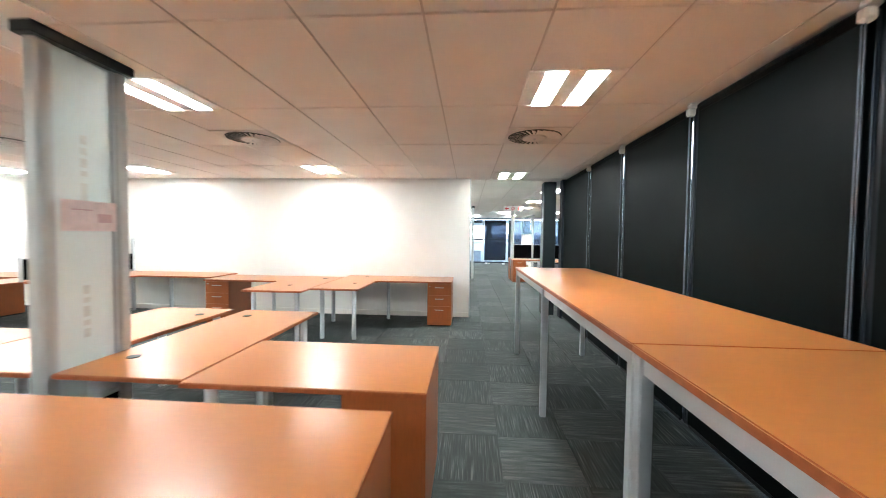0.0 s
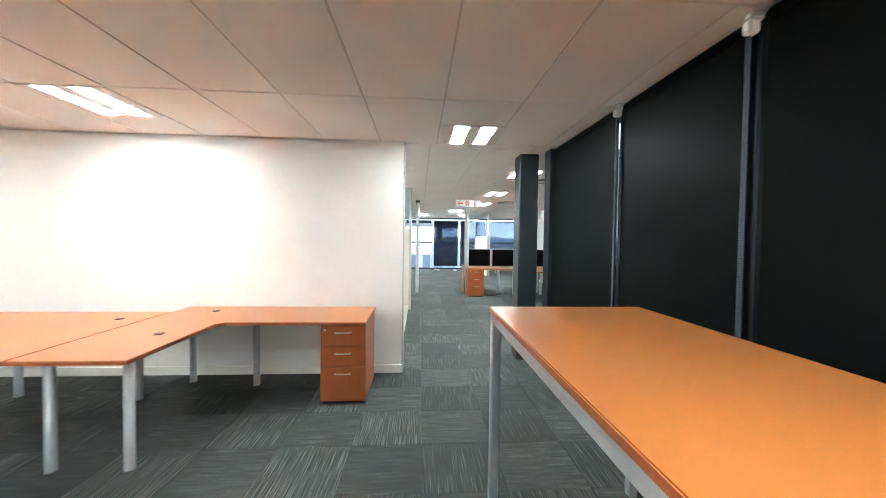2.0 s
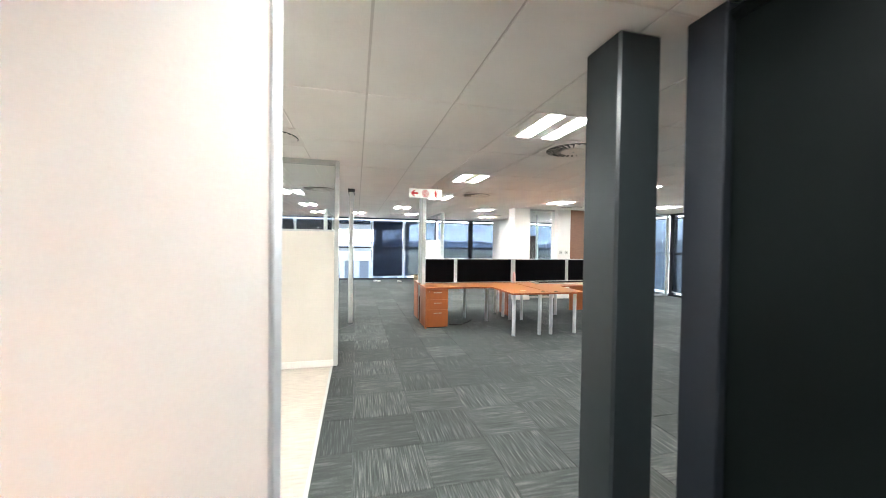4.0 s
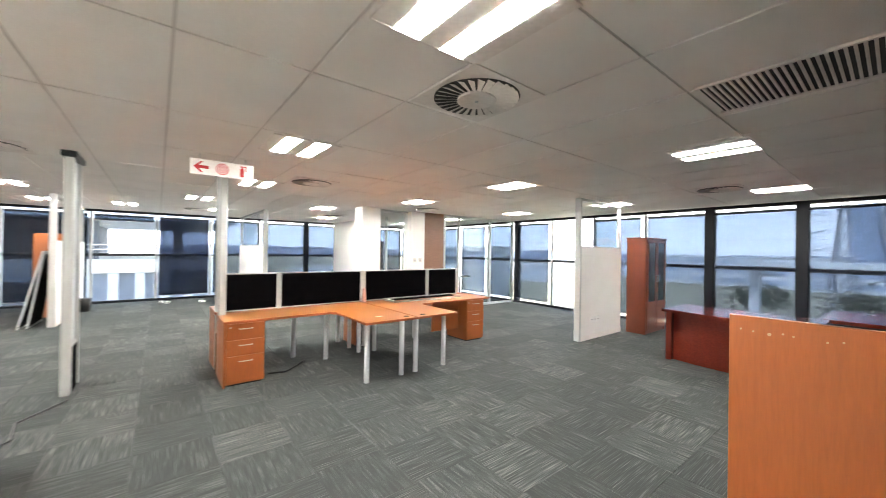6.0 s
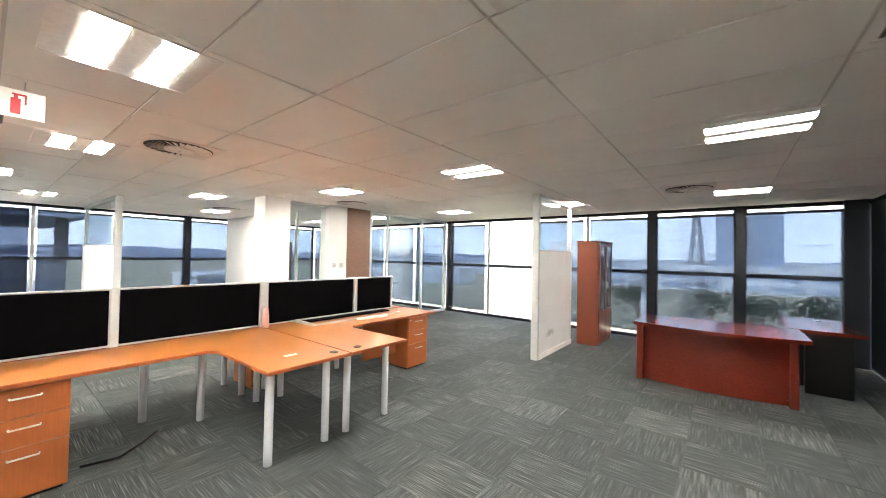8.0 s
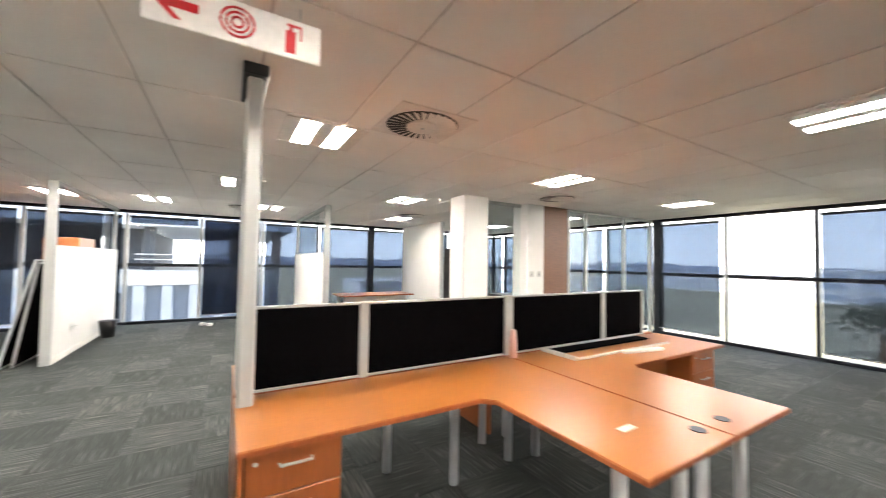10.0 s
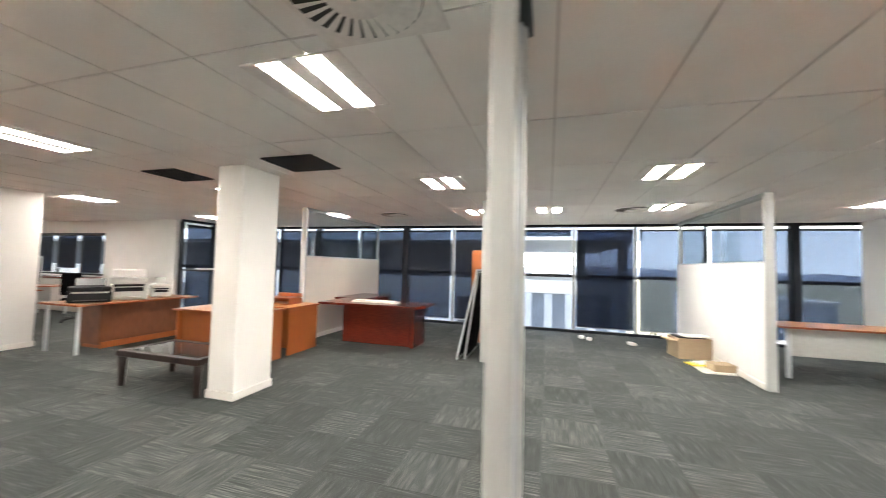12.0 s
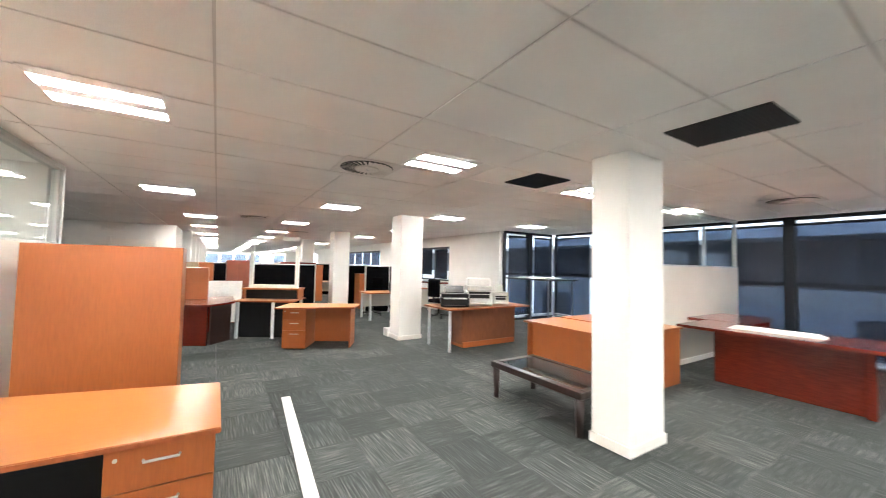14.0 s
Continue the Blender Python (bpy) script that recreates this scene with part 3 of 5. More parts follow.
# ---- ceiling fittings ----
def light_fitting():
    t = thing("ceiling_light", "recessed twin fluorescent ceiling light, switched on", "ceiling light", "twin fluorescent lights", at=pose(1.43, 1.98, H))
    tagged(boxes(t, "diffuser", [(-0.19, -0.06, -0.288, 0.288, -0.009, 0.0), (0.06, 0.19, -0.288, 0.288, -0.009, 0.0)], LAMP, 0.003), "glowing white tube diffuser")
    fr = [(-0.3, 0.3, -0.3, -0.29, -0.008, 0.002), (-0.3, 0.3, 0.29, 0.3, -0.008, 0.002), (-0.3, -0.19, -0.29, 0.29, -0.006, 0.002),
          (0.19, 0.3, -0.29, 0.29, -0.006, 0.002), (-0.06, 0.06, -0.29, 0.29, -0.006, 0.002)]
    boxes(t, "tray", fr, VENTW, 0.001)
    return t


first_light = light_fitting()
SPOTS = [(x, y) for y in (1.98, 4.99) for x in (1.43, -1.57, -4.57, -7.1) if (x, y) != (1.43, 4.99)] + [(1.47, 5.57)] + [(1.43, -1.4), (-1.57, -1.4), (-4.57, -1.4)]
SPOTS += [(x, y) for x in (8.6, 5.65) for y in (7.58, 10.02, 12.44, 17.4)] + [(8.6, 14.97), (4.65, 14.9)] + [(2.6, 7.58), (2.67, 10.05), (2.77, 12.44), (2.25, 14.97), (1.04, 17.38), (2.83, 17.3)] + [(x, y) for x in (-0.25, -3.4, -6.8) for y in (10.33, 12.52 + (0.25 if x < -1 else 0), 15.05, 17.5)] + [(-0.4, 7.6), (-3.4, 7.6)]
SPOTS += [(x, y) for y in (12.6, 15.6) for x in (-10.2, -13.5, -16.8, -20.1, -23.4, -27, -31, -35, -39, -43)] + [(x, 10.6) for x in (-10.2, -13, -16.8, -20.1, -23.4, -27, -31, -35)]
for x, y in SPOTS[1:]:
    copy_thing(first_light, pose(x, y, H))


def swirl_vent():
    """Square plate with a ring of turned radial blades round a plain disc."""
    t = thing("swirl_vent", "round swirl air diffuser in a square ceiling plate", "air vent", "swirl diffusers", at=pose(1.424, 3.16, H))
    boxes(t, "plate", [(-0.297, 0.297, -0.297, 0.297, -0.008, 0.0)], VENTW, 0.003)
    part(t, "void", tube_of("void", [(0, 0, -0.012), (0, 0, -0.008)], 0.265, VENTD, 48))
    bm = bmesh.new()
    n = 28
    for k in range(n):
        a = k * math.tau / n
        turn = Matrix.Rotation(a, 4, "Z")
        q = [turn @ Vector(c) for c in ((0.115, -0.006, -0.013), (0.258, -0.014, -0.013), (0.258, 0.026, -0.026), (0.115, 0.012, -0.022))]
        low = [bm.verts.new(c) for c in q]
        top = [bm.verts.new(c + Vector((0, 0, 0.002))) for c in q]
        bm.faces.new(low)
        bm.faces.new(top[::-1])
        for i in range(4):
            bm.faces.new((low[i], top[i], top[(i + 1) % 4], low[(i + 1) % 4]))
    bmesh.ops.recalc_face_normals(bm, faces=bm.faces[:])
    me = bpy.data.meshes.new("blades")
    bm.to_mesh(me)
    bm.free()
    me.materials.append(VENTW)
    part(t, "blades", me)
    part(t, "hub", tube_of("hub", [(0, 0, -0.028), (0, 0, -0.012)], 0.12, VENTW, 32))
    part(t, "screw", tube_of("screw", [(0, 0, -0.032), (0, 0, -0.028)], 0.012, SILVER, 10))
    return t


vent = swirl_vent()
for x, y in ((-1.572, 3.16), (-4.57, 3.16), (3.168, 8.153), (0.32, 11.91), (3.357, 11.785), (6.5, 13.3), (-3.95, 12.22), (8.0, 8.14), (0.2, 8.5),
             (2.4, 17.48), (-2.05, 17.6), (5.6, 16.6), (-9.5, 11.6), (-13, 13.2)):
    copy_thing(vent, pose(x, y, H))


def return_grille(x, y, wx, wy):
    t = thing("return_grille", "dark square return-air grille in the ceiling", "air vent", "return grilles", at=pose(x, y, H))
    boxes(t, "void", [(-wx, wx, -wy, wy, -0.006, 0.0)], VENTD, 0)
    n = 22
    boxes(t, "slats", [(-wx + 2 * wx * (k + 0.2) / n, -wx + 2 * wx * (k + 0.5) / n, -wy, wy, -0.014, -0.006) for k in range(n)], DARK, 0)
    return t


return_grille(-1.45, 13.9, 0.3, 0.26)
return_grille(-3.33, 14.03, 0.26, 0.26)


def linear_grille():
    t = thing("linear_grille", "long ceiling grille of pale slats over a dark slot", "air vent", at=pose(4.3, 6.95, H))
    boxes(t, "void", [(-0.25, 0.25, -0.58, 0.29, -0.006, 0.0)], VENTD, 0)
    boxes(t, "slats", [(-0.25, 0.25, -0.58 + 0.03 * k, -0.568 + 0.03 * k, -0.016, -0.006) for k in range(29)], VENTW, 0)
    boxes(t, "rim", [(-0.27, -0.25, -0.6, 0.31, -0.014, 0), (0.25, 0.27, -0.6, 0.31, -0.014, 0)], VENTW, 0.002)


linear_grille()


def fire_sign(x, y, z, turn=0, w=0.6):
    """Hanging board: arrow, hose reel rings, extinguisher, all in red."""
    t = thing("fire_sign", "white hanging sign with red arrow, hose reel and extinguisher", "sign", "fire signs", at=pose(x, y, z, 0, 0, turn))
    boxes(t, "board", [(0, w, -0.006, 0.006, -0.16, 0)], WHITEP, 0.004)
    boxes(t, "hanger", [(0.08, 0.085, -0.002, 0.002, 0, H - z), (w - 0.085, w - 0.08, -0.002, 0.002, 0, H - z)], SILVER, 0)
    yy, y1 = -0.0075, -0.0062
    s = w / 0.6
    pict = extrude_of("arrow", [(0.03 * s, 0), (0.09 * s, -0.055), (0.115 * s, -0.055), (0.075 * s, -0.016), (0.165 * s, -0.016), (0.165 * s, 0.016), (0.075 * s, 0.016), (0.115 * s, 0.055), (0.09 * s, 0.055)], 0, 0.0013, REDP)
    part(t, "arrow", pict, pose(0, y1, -0.08, 90))
    for r in (0.055, 0.037, 0.019):
        ring = tube_of("hose_ring", [(0.29 * s + r * math.cos(a * math.tau / 24), y1 - 0.001, -0.08 + r * math.sin(a * math.tau / 24)) for a in range(25)], 0.005, REDP, 5)
        part(t, "hose_ring", ring)
    boxes(t, "extinguisher", [(0.46 * s, 0.50 * s, yy, y1, -0.14, -0.05), (0.472 * s, 0.488 * s, yy, y1, -0.05, -0.032), (0.465 * s, 0.52 * s, yy, y1, -0.032, -0.022), (0.515 * s, 0.523 * s, yy, y1, -0.08, -0.024)], REDP, 0)
    return t


fire_sign(1.87, 10.96, 2.445, 0, 0.58)
fire_sign(-13.4, 8.9, 2.42, -90, 0.6)
fire_sign(-14.9, 13.6, 2.44, -90, 0.6)


# ---- furniture ----
def grommet(parent, x, y, z):
    part(parent, "cable_grommet", tube_of("cable_grommet", [(x, y, z), (x, y, z + 0.004)], 0.035, BLACK, 16))


def drawers(parent, x0, x1, y0, y1, z1=0.70, face=-1, handle=SILVER):
    """Three-drawer pedestal, fronts on the -y side (face -1) or the +y side."""
    lo, hi = (y0 + 0.018, y1) if face < 0 else (y0, y1 - 0.018)
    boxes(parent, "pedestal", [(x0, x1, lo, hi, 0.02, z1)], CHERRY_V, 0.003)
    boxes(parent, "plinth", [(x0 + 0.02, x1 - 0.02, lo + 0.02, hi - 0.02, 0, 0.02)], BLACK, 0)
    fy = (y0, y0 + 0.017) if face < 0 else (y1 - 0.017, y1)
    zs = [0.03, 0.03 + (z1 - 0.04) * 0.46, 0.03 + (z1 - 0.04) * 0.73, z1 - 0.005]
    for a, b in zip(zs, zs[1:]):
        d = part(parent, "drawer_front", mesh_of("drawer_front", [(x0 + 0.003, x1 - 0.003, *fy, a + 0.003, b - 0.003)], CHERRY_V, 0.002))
        zc = b - 0.06
        out = y0 - 0.022 if face < 0 else y1 + 0.022
        fy0 = y0 if face < 0 else y1
        xm = (x0 + x1) / 2
        hnd = part(d, "handle", tube_of("handle", [(xm - 0.065, fy0, zc), (xm - 0.065, out, zc), (xm + 0.065, out, zc), (xm + 0.065, fy0, zc)], 0.006, handle, 6))
        tagged(hnd, "brushed metal bow handle")
    lock = (x0 + 0.04, fy[0] - 0.003 if face < 0 else fy[1], z1 - 0.045)
    part(parent, "lock", tube_of("lock", [lock, (lock[0], lock[1] + 0.004, lock[2])], 0.009, SILVER, 10))


def legs(parent, spots, top, r=0.03):
    for x, y in spots:
        part(parent, "leg", tube_of("leg", [(x, y, 0.0), (x, y, 0.012), (x, y, top)], r, SILVER, 14))


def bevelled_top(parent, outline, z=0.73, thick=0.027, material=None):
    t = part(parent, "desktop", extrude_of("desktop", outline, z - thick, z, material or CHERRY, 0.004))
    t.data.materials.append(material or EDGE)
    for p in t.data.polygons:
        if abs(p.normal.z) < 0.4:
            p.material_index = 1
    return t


def l_desk(name, label, xr, xl, yb, yf, ret0, ret1, ytip, ped, group, leg_spots, face=-1, ped_at=None):
    """Corner desk: run from xl to xr between yf (front) and yb (back), return between ret0 and ret1 out to ytip."""
    t = thing(name, label, "desk", group)
    c = 0.06
    if ret0 <= xl + 0.01:      # return at the left end
        out = [(ret0, ytip), (ret1, ytip), (ret1, yf - c), (ret1 + c, yf), (xr, yf), (xr, yb), (xl, yb)]
    else:
        out = [(xl, yf), (ret0 - c, yf), (ret0, yf - c), (ret0, ytip), (ret1, ytip), (ret1, yb), (xl, yb)]
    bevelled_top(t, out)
    if ped:
        drawers(t, ped[0], ped[1], yf + 0.03, yb - 0.08, face=face)
    legs(t, leg_spots, 0.705)
    boxes(t, "beam", [(xl + 0.08, xr - 0.08, yb - 0.10, yb - 0.06, 0.64, 0.703)], SILVER, 0.003)
    return t


WS = "cherry laminate corner desks"
# cluster at the white wall
d = l_desk("corner_desk", "orange cherry corner desk with drawers and silver legs", 0.507, -1.385, 5.84, 5.11, -1.385, -0.72, 4.15,
           (0.115, 0.505), WS, [(-1.28, 4.3), (-0.82, 4.3), (-1.28, 5.7), (-0.62, 5.6)])
grommet(d, -0.95, 4.75, 0.73)
grommet(d, -1.0, 5.6, 0.73)
d = l_desk("corner_desk", "orange cherry corner desk with drawers beside its twin", -1.395, -3.45, 5.55, 4.83, -2.2, -1.395, 3.88,
           (-3.44, -3.05), WS, [(-2.1, 4.0), (-1.5, 4.0), (-1.5, 5.3), (-2.6, 5.4)])
grommet(d, -1.8, 4.4, 0.73)
grommet(d, -1.62, 5.25, 0.73)
d = l_desk("corner_desk", "orange cherry corner desk against the white wall", -3.55, -5.6, 5.84, 5.15, -5.6, -4.9, 4.1, None, WS,
           [(-5.5, 4.2), (-5.0, 4.2), (-3.7, 5.25), (-3.7, 5.7), (-5.5, 5.7), (-4.4, 5.3)])
t = thing("desk_screen", "black fabric desk screen with a grey post", "desk screen", "desk screens", at=pose(-5.62, 4.1, 0.73))
boxes(t, "panel", [(-0.015, 0.015, 0, 1.7, 0.03, 0.33)], FABRIC, 0.004)
boxes(t, "post", [(-0.02, 0.02, 1.7, 1.75, 0.0, 0.62), (-0.02, 0.02, -0.04, 0, 0, 0.35)], SILVER, 0.004)
d = l_desk("corner_desk", "orange cherry corner desk beside the side wall", -5.66, -7.5, 5.3, 4.6, -6.3, -5.66, 3.6, (-7.49, -7.1), WS,
           [(-6.2, 3.7), (-5.75, 3.7), (-5.75, 5.2), (-7.3, 5.2)])

# middle cluster by the glazed bay
t = thing("corner_desk", "orange cherry corner desk with end pedestal", "desk", WS)
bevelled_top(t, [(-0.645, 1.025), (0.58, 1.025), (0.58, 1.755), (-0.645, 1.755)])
drawers(t, 0.16, 0.56, 1.06, 1.72, face=1)
legs(t, [(-0.55, 1.12), (-0.55, 1.65)], 0.703)
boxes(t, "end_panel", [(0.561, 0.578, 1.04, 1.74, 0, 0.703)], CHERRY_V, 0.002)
t = thing("desk_return", "orange cherry desk return with round cable holes", "desk", WS)
bevelled_top(t, [(-1.37, 1.06), (-0.655, 1.06), (-0.655, 2.70), (-1.37, 2.70)])
legs(t, [(-1.28, 1.2), (-0.75, 2.6), (-1.28, 2.6), (-0.75, 1.9)], 0.703)
grommet(t, -1.2, 2.45, 0.73)
grommet(t, -1.2, 1.35, 0.73)
t = thing("desk_return", "orange cherry desk return with round cable holes", "desk", WS)
bevelled_top(t, [(-2.25, 1.06), (-1.5, 1.06), (-1.5, 2.72), (-2.25, 2.72)])
legs(t, [(-2.15, 2.6), (-1.6, 2.6), (-2.15, 1.2), (-1.6, 1.2)], 0.703)
grommet(t, -1.65, 2.45, 0.73)
t = thing("corner_desk", "orange cherry corner desk with end pedestal", "desk", WS)
bevelled_top(t, [(-3.9, 1.025), (-2.26, 1.025), (-2.26, 1.85), (-3.9, 1.85)])
drawers(t, -3.88, -3.48, 1.06, 1.72, face=1)
legs(t, [(-2.4, 1.15), (-2.4, 1.7)], 0.703)
t = thing("corner_desk", "orange cherry desk with a plain end panel", "desk", WS)
bevelled_top(t, [(-1.36, 0.10), (0.46, 0.10), (0.46, 0.845), (-1.36, 0.845)])
boxes(t, "end_panel", [(0.435, 0.455, 0.12, 0.83, 0, 0.703)], CHERRY_V, 0.002)
drawers(t, 0.04, 0.43, 0.13, 0.80, face=-1)
legs(t, [(-1.25, 0.2), (-1.25, 0.74)], 0.703)
t = thing("corner_desk", "orange cherry desk with a plain end panel", "desk", WS)
bevelled_top(t, [(-3.3, 0.10), (-1.49, 0.10), (-1.49, 0.845), (-3.3, 0.845)])
drawers(t, -3.28, -2.9, 0.13, 0.80, face=-1)
legs(t, [(-1.6, 0.2), (-1.6, 0.74)], 0.703)


def tall_bench(y0, y1):
    t = thing("high_bench", "tall orange cherry bench table on a silver square-tube frame", "table", "high benches", at=pose(1.36, y0, 0))
    d, w = y1 - y0, 0.87
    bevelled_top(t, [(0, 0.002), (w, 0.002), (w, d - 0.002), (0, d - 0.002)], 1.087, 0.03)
    boxes(t, "apron", [(0.02, 0.05, 0.05, d - 0.05, 0.99, 1.055), (w - 0.05, w - 0.02, 0.05, d - 0.05, 0.99, 1.055),
                       (0.05, w - 0.05, 0.01, 0.04, 0.99, 1.055), (0.05, w - 0.05, d - 0.04, d - 0.01, 0.99, 1.055)], SILVER, 0.004)
    for x in (0.008, w - 0.058):
        for y in (0.005, d / 2 - 0.025, d - 0.055):
            boxes(t, "leg", [(x, x + 0.05, y, y + 0.05, 0.0, 1.056)], SILVER, 0.006)


for a, b in ((0.71, 3.96), (-2.54, 0.71)):
    tall_bench(a, b)

# island of four desks with screens
ISL = "island corner desks"
d = l_desk("corner_desk", "orange cherry corner desk with drawers at a screened island", 4.12, 2.2, 11.70, 11.05, 3.44, 4.12, 10.155, (2.23, 2.62), ISL,
           [(3.55, 10.34), (4.02, 10.34), (4.02, 11.55), (3.5, 11.5)])
grommet(d, 4.04, 10.27, 0.73)
boxes(d, "end_panel", [(2.205, 2.225, 11.07, 11.68, 0, 0.703)], CHERRY_V, 0.002)
boxes(d, "note", [(3.71, 3.81, 10.42, 10.46, 0.73, 0.733)], PAPER, 0)
d = l_desk("corner_desk", "orange cherry corner desk with drawers at a screened island", 6.3, 4.13, 11.70, 11.05, 4.13, 4.78, 10.155, (5.78, 6.17), ISL,
           [(4.23, 10.34), (4.68, 10.34), (4.25, 11.5)])
grommet(d, 4.28, 10.27, 0.73)
boxes(d, "modesty_panel", [(5.2, 5.77, 11.3, 11.32, 0.2, 0.70)], CHERRY_V, 0.002)
for x0, x1 in ((2.2, 4.12), (4.13, 6.3)):
    t = thing("straight_desk", "orange cherry desk behind the black screens", "desk", ISL)
    bevelled_top(t, [(x0, 11.75), (x1, 11.75), (x1, 12.4), (x0, 12.4)])
    legs(t, [(x0 + 0.12, 11.85), (x0 + 0.12, 12.3), (x1 - 0.12, 11.85), (x1 - 0.12, 12.3), ((x0 + x1) / 2, 11.85)], 0.703)
    boxes(t, "end_panel", [(x0 + 0.004, x0 + 0.026, 11.93, 12.38, 0, 0.703)], CHERRY_V, 0.002)
t = thing("desk_screen_row", "row of black fabric desk screens in pale frames", "desk screen")
for x0, x1 in ((2.30, 2.89), (2.96, 4.10), (4.20, 5.35), (5.42, 6.04)):
    boxes(t, "panel", [(x0, x1, 11.712, 11.738, 0.75, 1.20)], FABRIC, 0.003)
    for z in (1.20, 0.735):
        boxes(t, "trim", [(x0 - 0.005, x1 + 0.005, 11.706, 11.744, z, z + 0.015)], ALU, 0.003)
for x0, x1 in ((2.275, 2.294), (2.896, 2.954), (4.106, 4.194), (5.356, 5.414), (6.047, 6.07)):
    boxes(t, "post", [(x0, x1, 11.7, 11.75, 0.731, 1.216)], ALU, 0.004)
t = thing("plastic_bottle", "slim pink plastic bottle on the desk by the screens", "bottle")
t.matrix_basis = pose(4.14, 11.64, 0.73)
part(t, "body", tube_of("body", [(0, 0, 0), (0, 0, 0.15), (0, 0, 0.2), (0, 0, 0.22)], 0.035, mat("pale pink plastic", (0.7, 0.45, 0.4), 0.4), 14, 0.018))
t = thing("dismantled_screen", "loose aluminium screen frame lying on the desk", "frame", at=pose(4.5, 11.32, 0.73))
boxes(t, "rail", [(0, 1.35, 0.34, 0.37, 0, 0.03), (0, 0.03, 0, 0.34, 0, 0.03), (0.03, 1.35, 0, 0.02, 0, 0.02)], ALU, 0.004)
boxes(t, "infill", [(0.03, 1.35, 0.2, 0.34, 0.004, 0.018)], FABRIC, 0.002)
t = thing("loose_rail", "short white trunking offcut on the desk", "offcut", at=pose(5.07, 11.27, 0.73, 0, 0, -10))
boxes(t, "body", [(0, 0.45, 0, 0.05, 0, 0.025)], WHITEP, 0.004)
t = thing("floor_cable", "black power cable lying under the desk", "cable")
part(t, "lead", tube_of("lead", [(2.7, 11.3, 0.008), (2.9, 11.25, 0.008), (3.05, 11.35, 0.02), (3.15, 11.4, 0.05), (3.2, 11.45, 0.05)], 0.012, BLACK, 6))
t = thing("floor_cable", "black cable trailing from the partition post", "cable")
part(t, "lead", tube_of("lead", [(0.95, 11.6, 0.008), (0.7, 11.2, 0.008), (0.75, 10.8, 0.008), (0.5, 10.5, 0.008), (0.6, 10.1, 0.008)], 0.009, BLACK, 6))
t = thing("drawer_pedestal", "orange cherry drawer pedestal behind the partition", "pedestal")
drawers(t, 0.37, 0.76, 9.75, 10.3, 0.6)

t = thing("paper_notice", "pink paper notice taped to the glazed bay", "notice", at=pose(-1.376, 1.13, 1.47))
boxes(t, "sheet", [(0, 0.002, 0, 0.3, 0, 0.17)], mat("pale pink paper", (0.75, 0.62, 0.6), 0.8), 0)
boxes(t, "print", [(0.002, 0.003, 0.05, 0.16, 0.115, 0.122), (0.002, 0.003, 0.19, 0.27, 0.05, 0.1)], mat("faded red print", (0.6, 0.4, 0.4), 0.8), 0)

# standing boards by the black blinds
t = thing("standing_panel", "orange cherry desk panel stood on end with screw holes", "panel")
boxes(t, "board", [(3.56, 3.585, 6.14, 6.97, 0.0, 1.29)], CHERRY_V, 0.002)
for k, y in enumerate((6.93, 6.89, 6.84, 6.80, 6.77, 6.68, 6.64, 6.52, 6.45)):
    r = 0.006 if k in (2, 7) else 0.0035
    part(t, "screw_hole", tube_of("screw_hole", [(3.5545, y, 1.235 - 0.004 * (k % 3)), (3.56, y, 1.235 - 0.004 * (k % 3))], r, CARD, 8))
boxes(t, "brace", [(3.585, 4.25, 6.16, 6.18, 0.0, 1.25)], CHERRY_V, 0.002)
t = thing("standing_panel", "low orange cherry board leaning by the column", "panel")
boxes(t, "board", [(2.75, 3.5, 6.14, 6.165, 0.0, 0.62)], CHERRY_V, 0.002)

# mahogany desk by the east windows
t = thing("executive_desk", "red mahogany desk with a curved top and return", "desk")
arc = [(7.42 - 0.14 * math.sin(math.pi * k / 10), 7.05 + 1.62 * (1 - k / 10)) for k in range(11)]
bevelled_top(t, [(8.25, 7.05), (8.25, 8.67)] + arc, 0.75, 0.04, RED)
front = [(7.62 - 0.1 * math.sin(math.pi * k / 10), 7.2 + 1.4 * (1 - k / 10)) for k in range(11)]
part(t, "modesty_panel", extrude_of("modesty_panel", [(x + 0.03, y) for x, y in front[::-1]] + front, 0.0, 0.71, RED))
boxes(t, "side_panel", [(7.64, 8.2, 8.57, 8.6, 0, 0.71)], RED, 0.003)
for y in (7.13, 8.575):
    boxes(t, "end_upright", [(7.52, 7.64, y, y + 0.08, 0, 0.708)], RED, 0.01)
bevelled_top(t, [(8.26, 6.5), (9.5, 6.5), (9.58, 6.7), (9.5, 7.15), (8.26, 7.15)], 0.75, 0.04, RED)
boxes(t, "pedestal", [(8.55, 9.35, 6.55, 7.05, 0.02, 0.71)], BLACK, 0.004)
boxes(t, "leg", [(8.3, 8.34, 6.6, 7.0, 0, 0.71)], BLACK, 0.003)
grommet(t, 9.3, 6.75, 0.75)

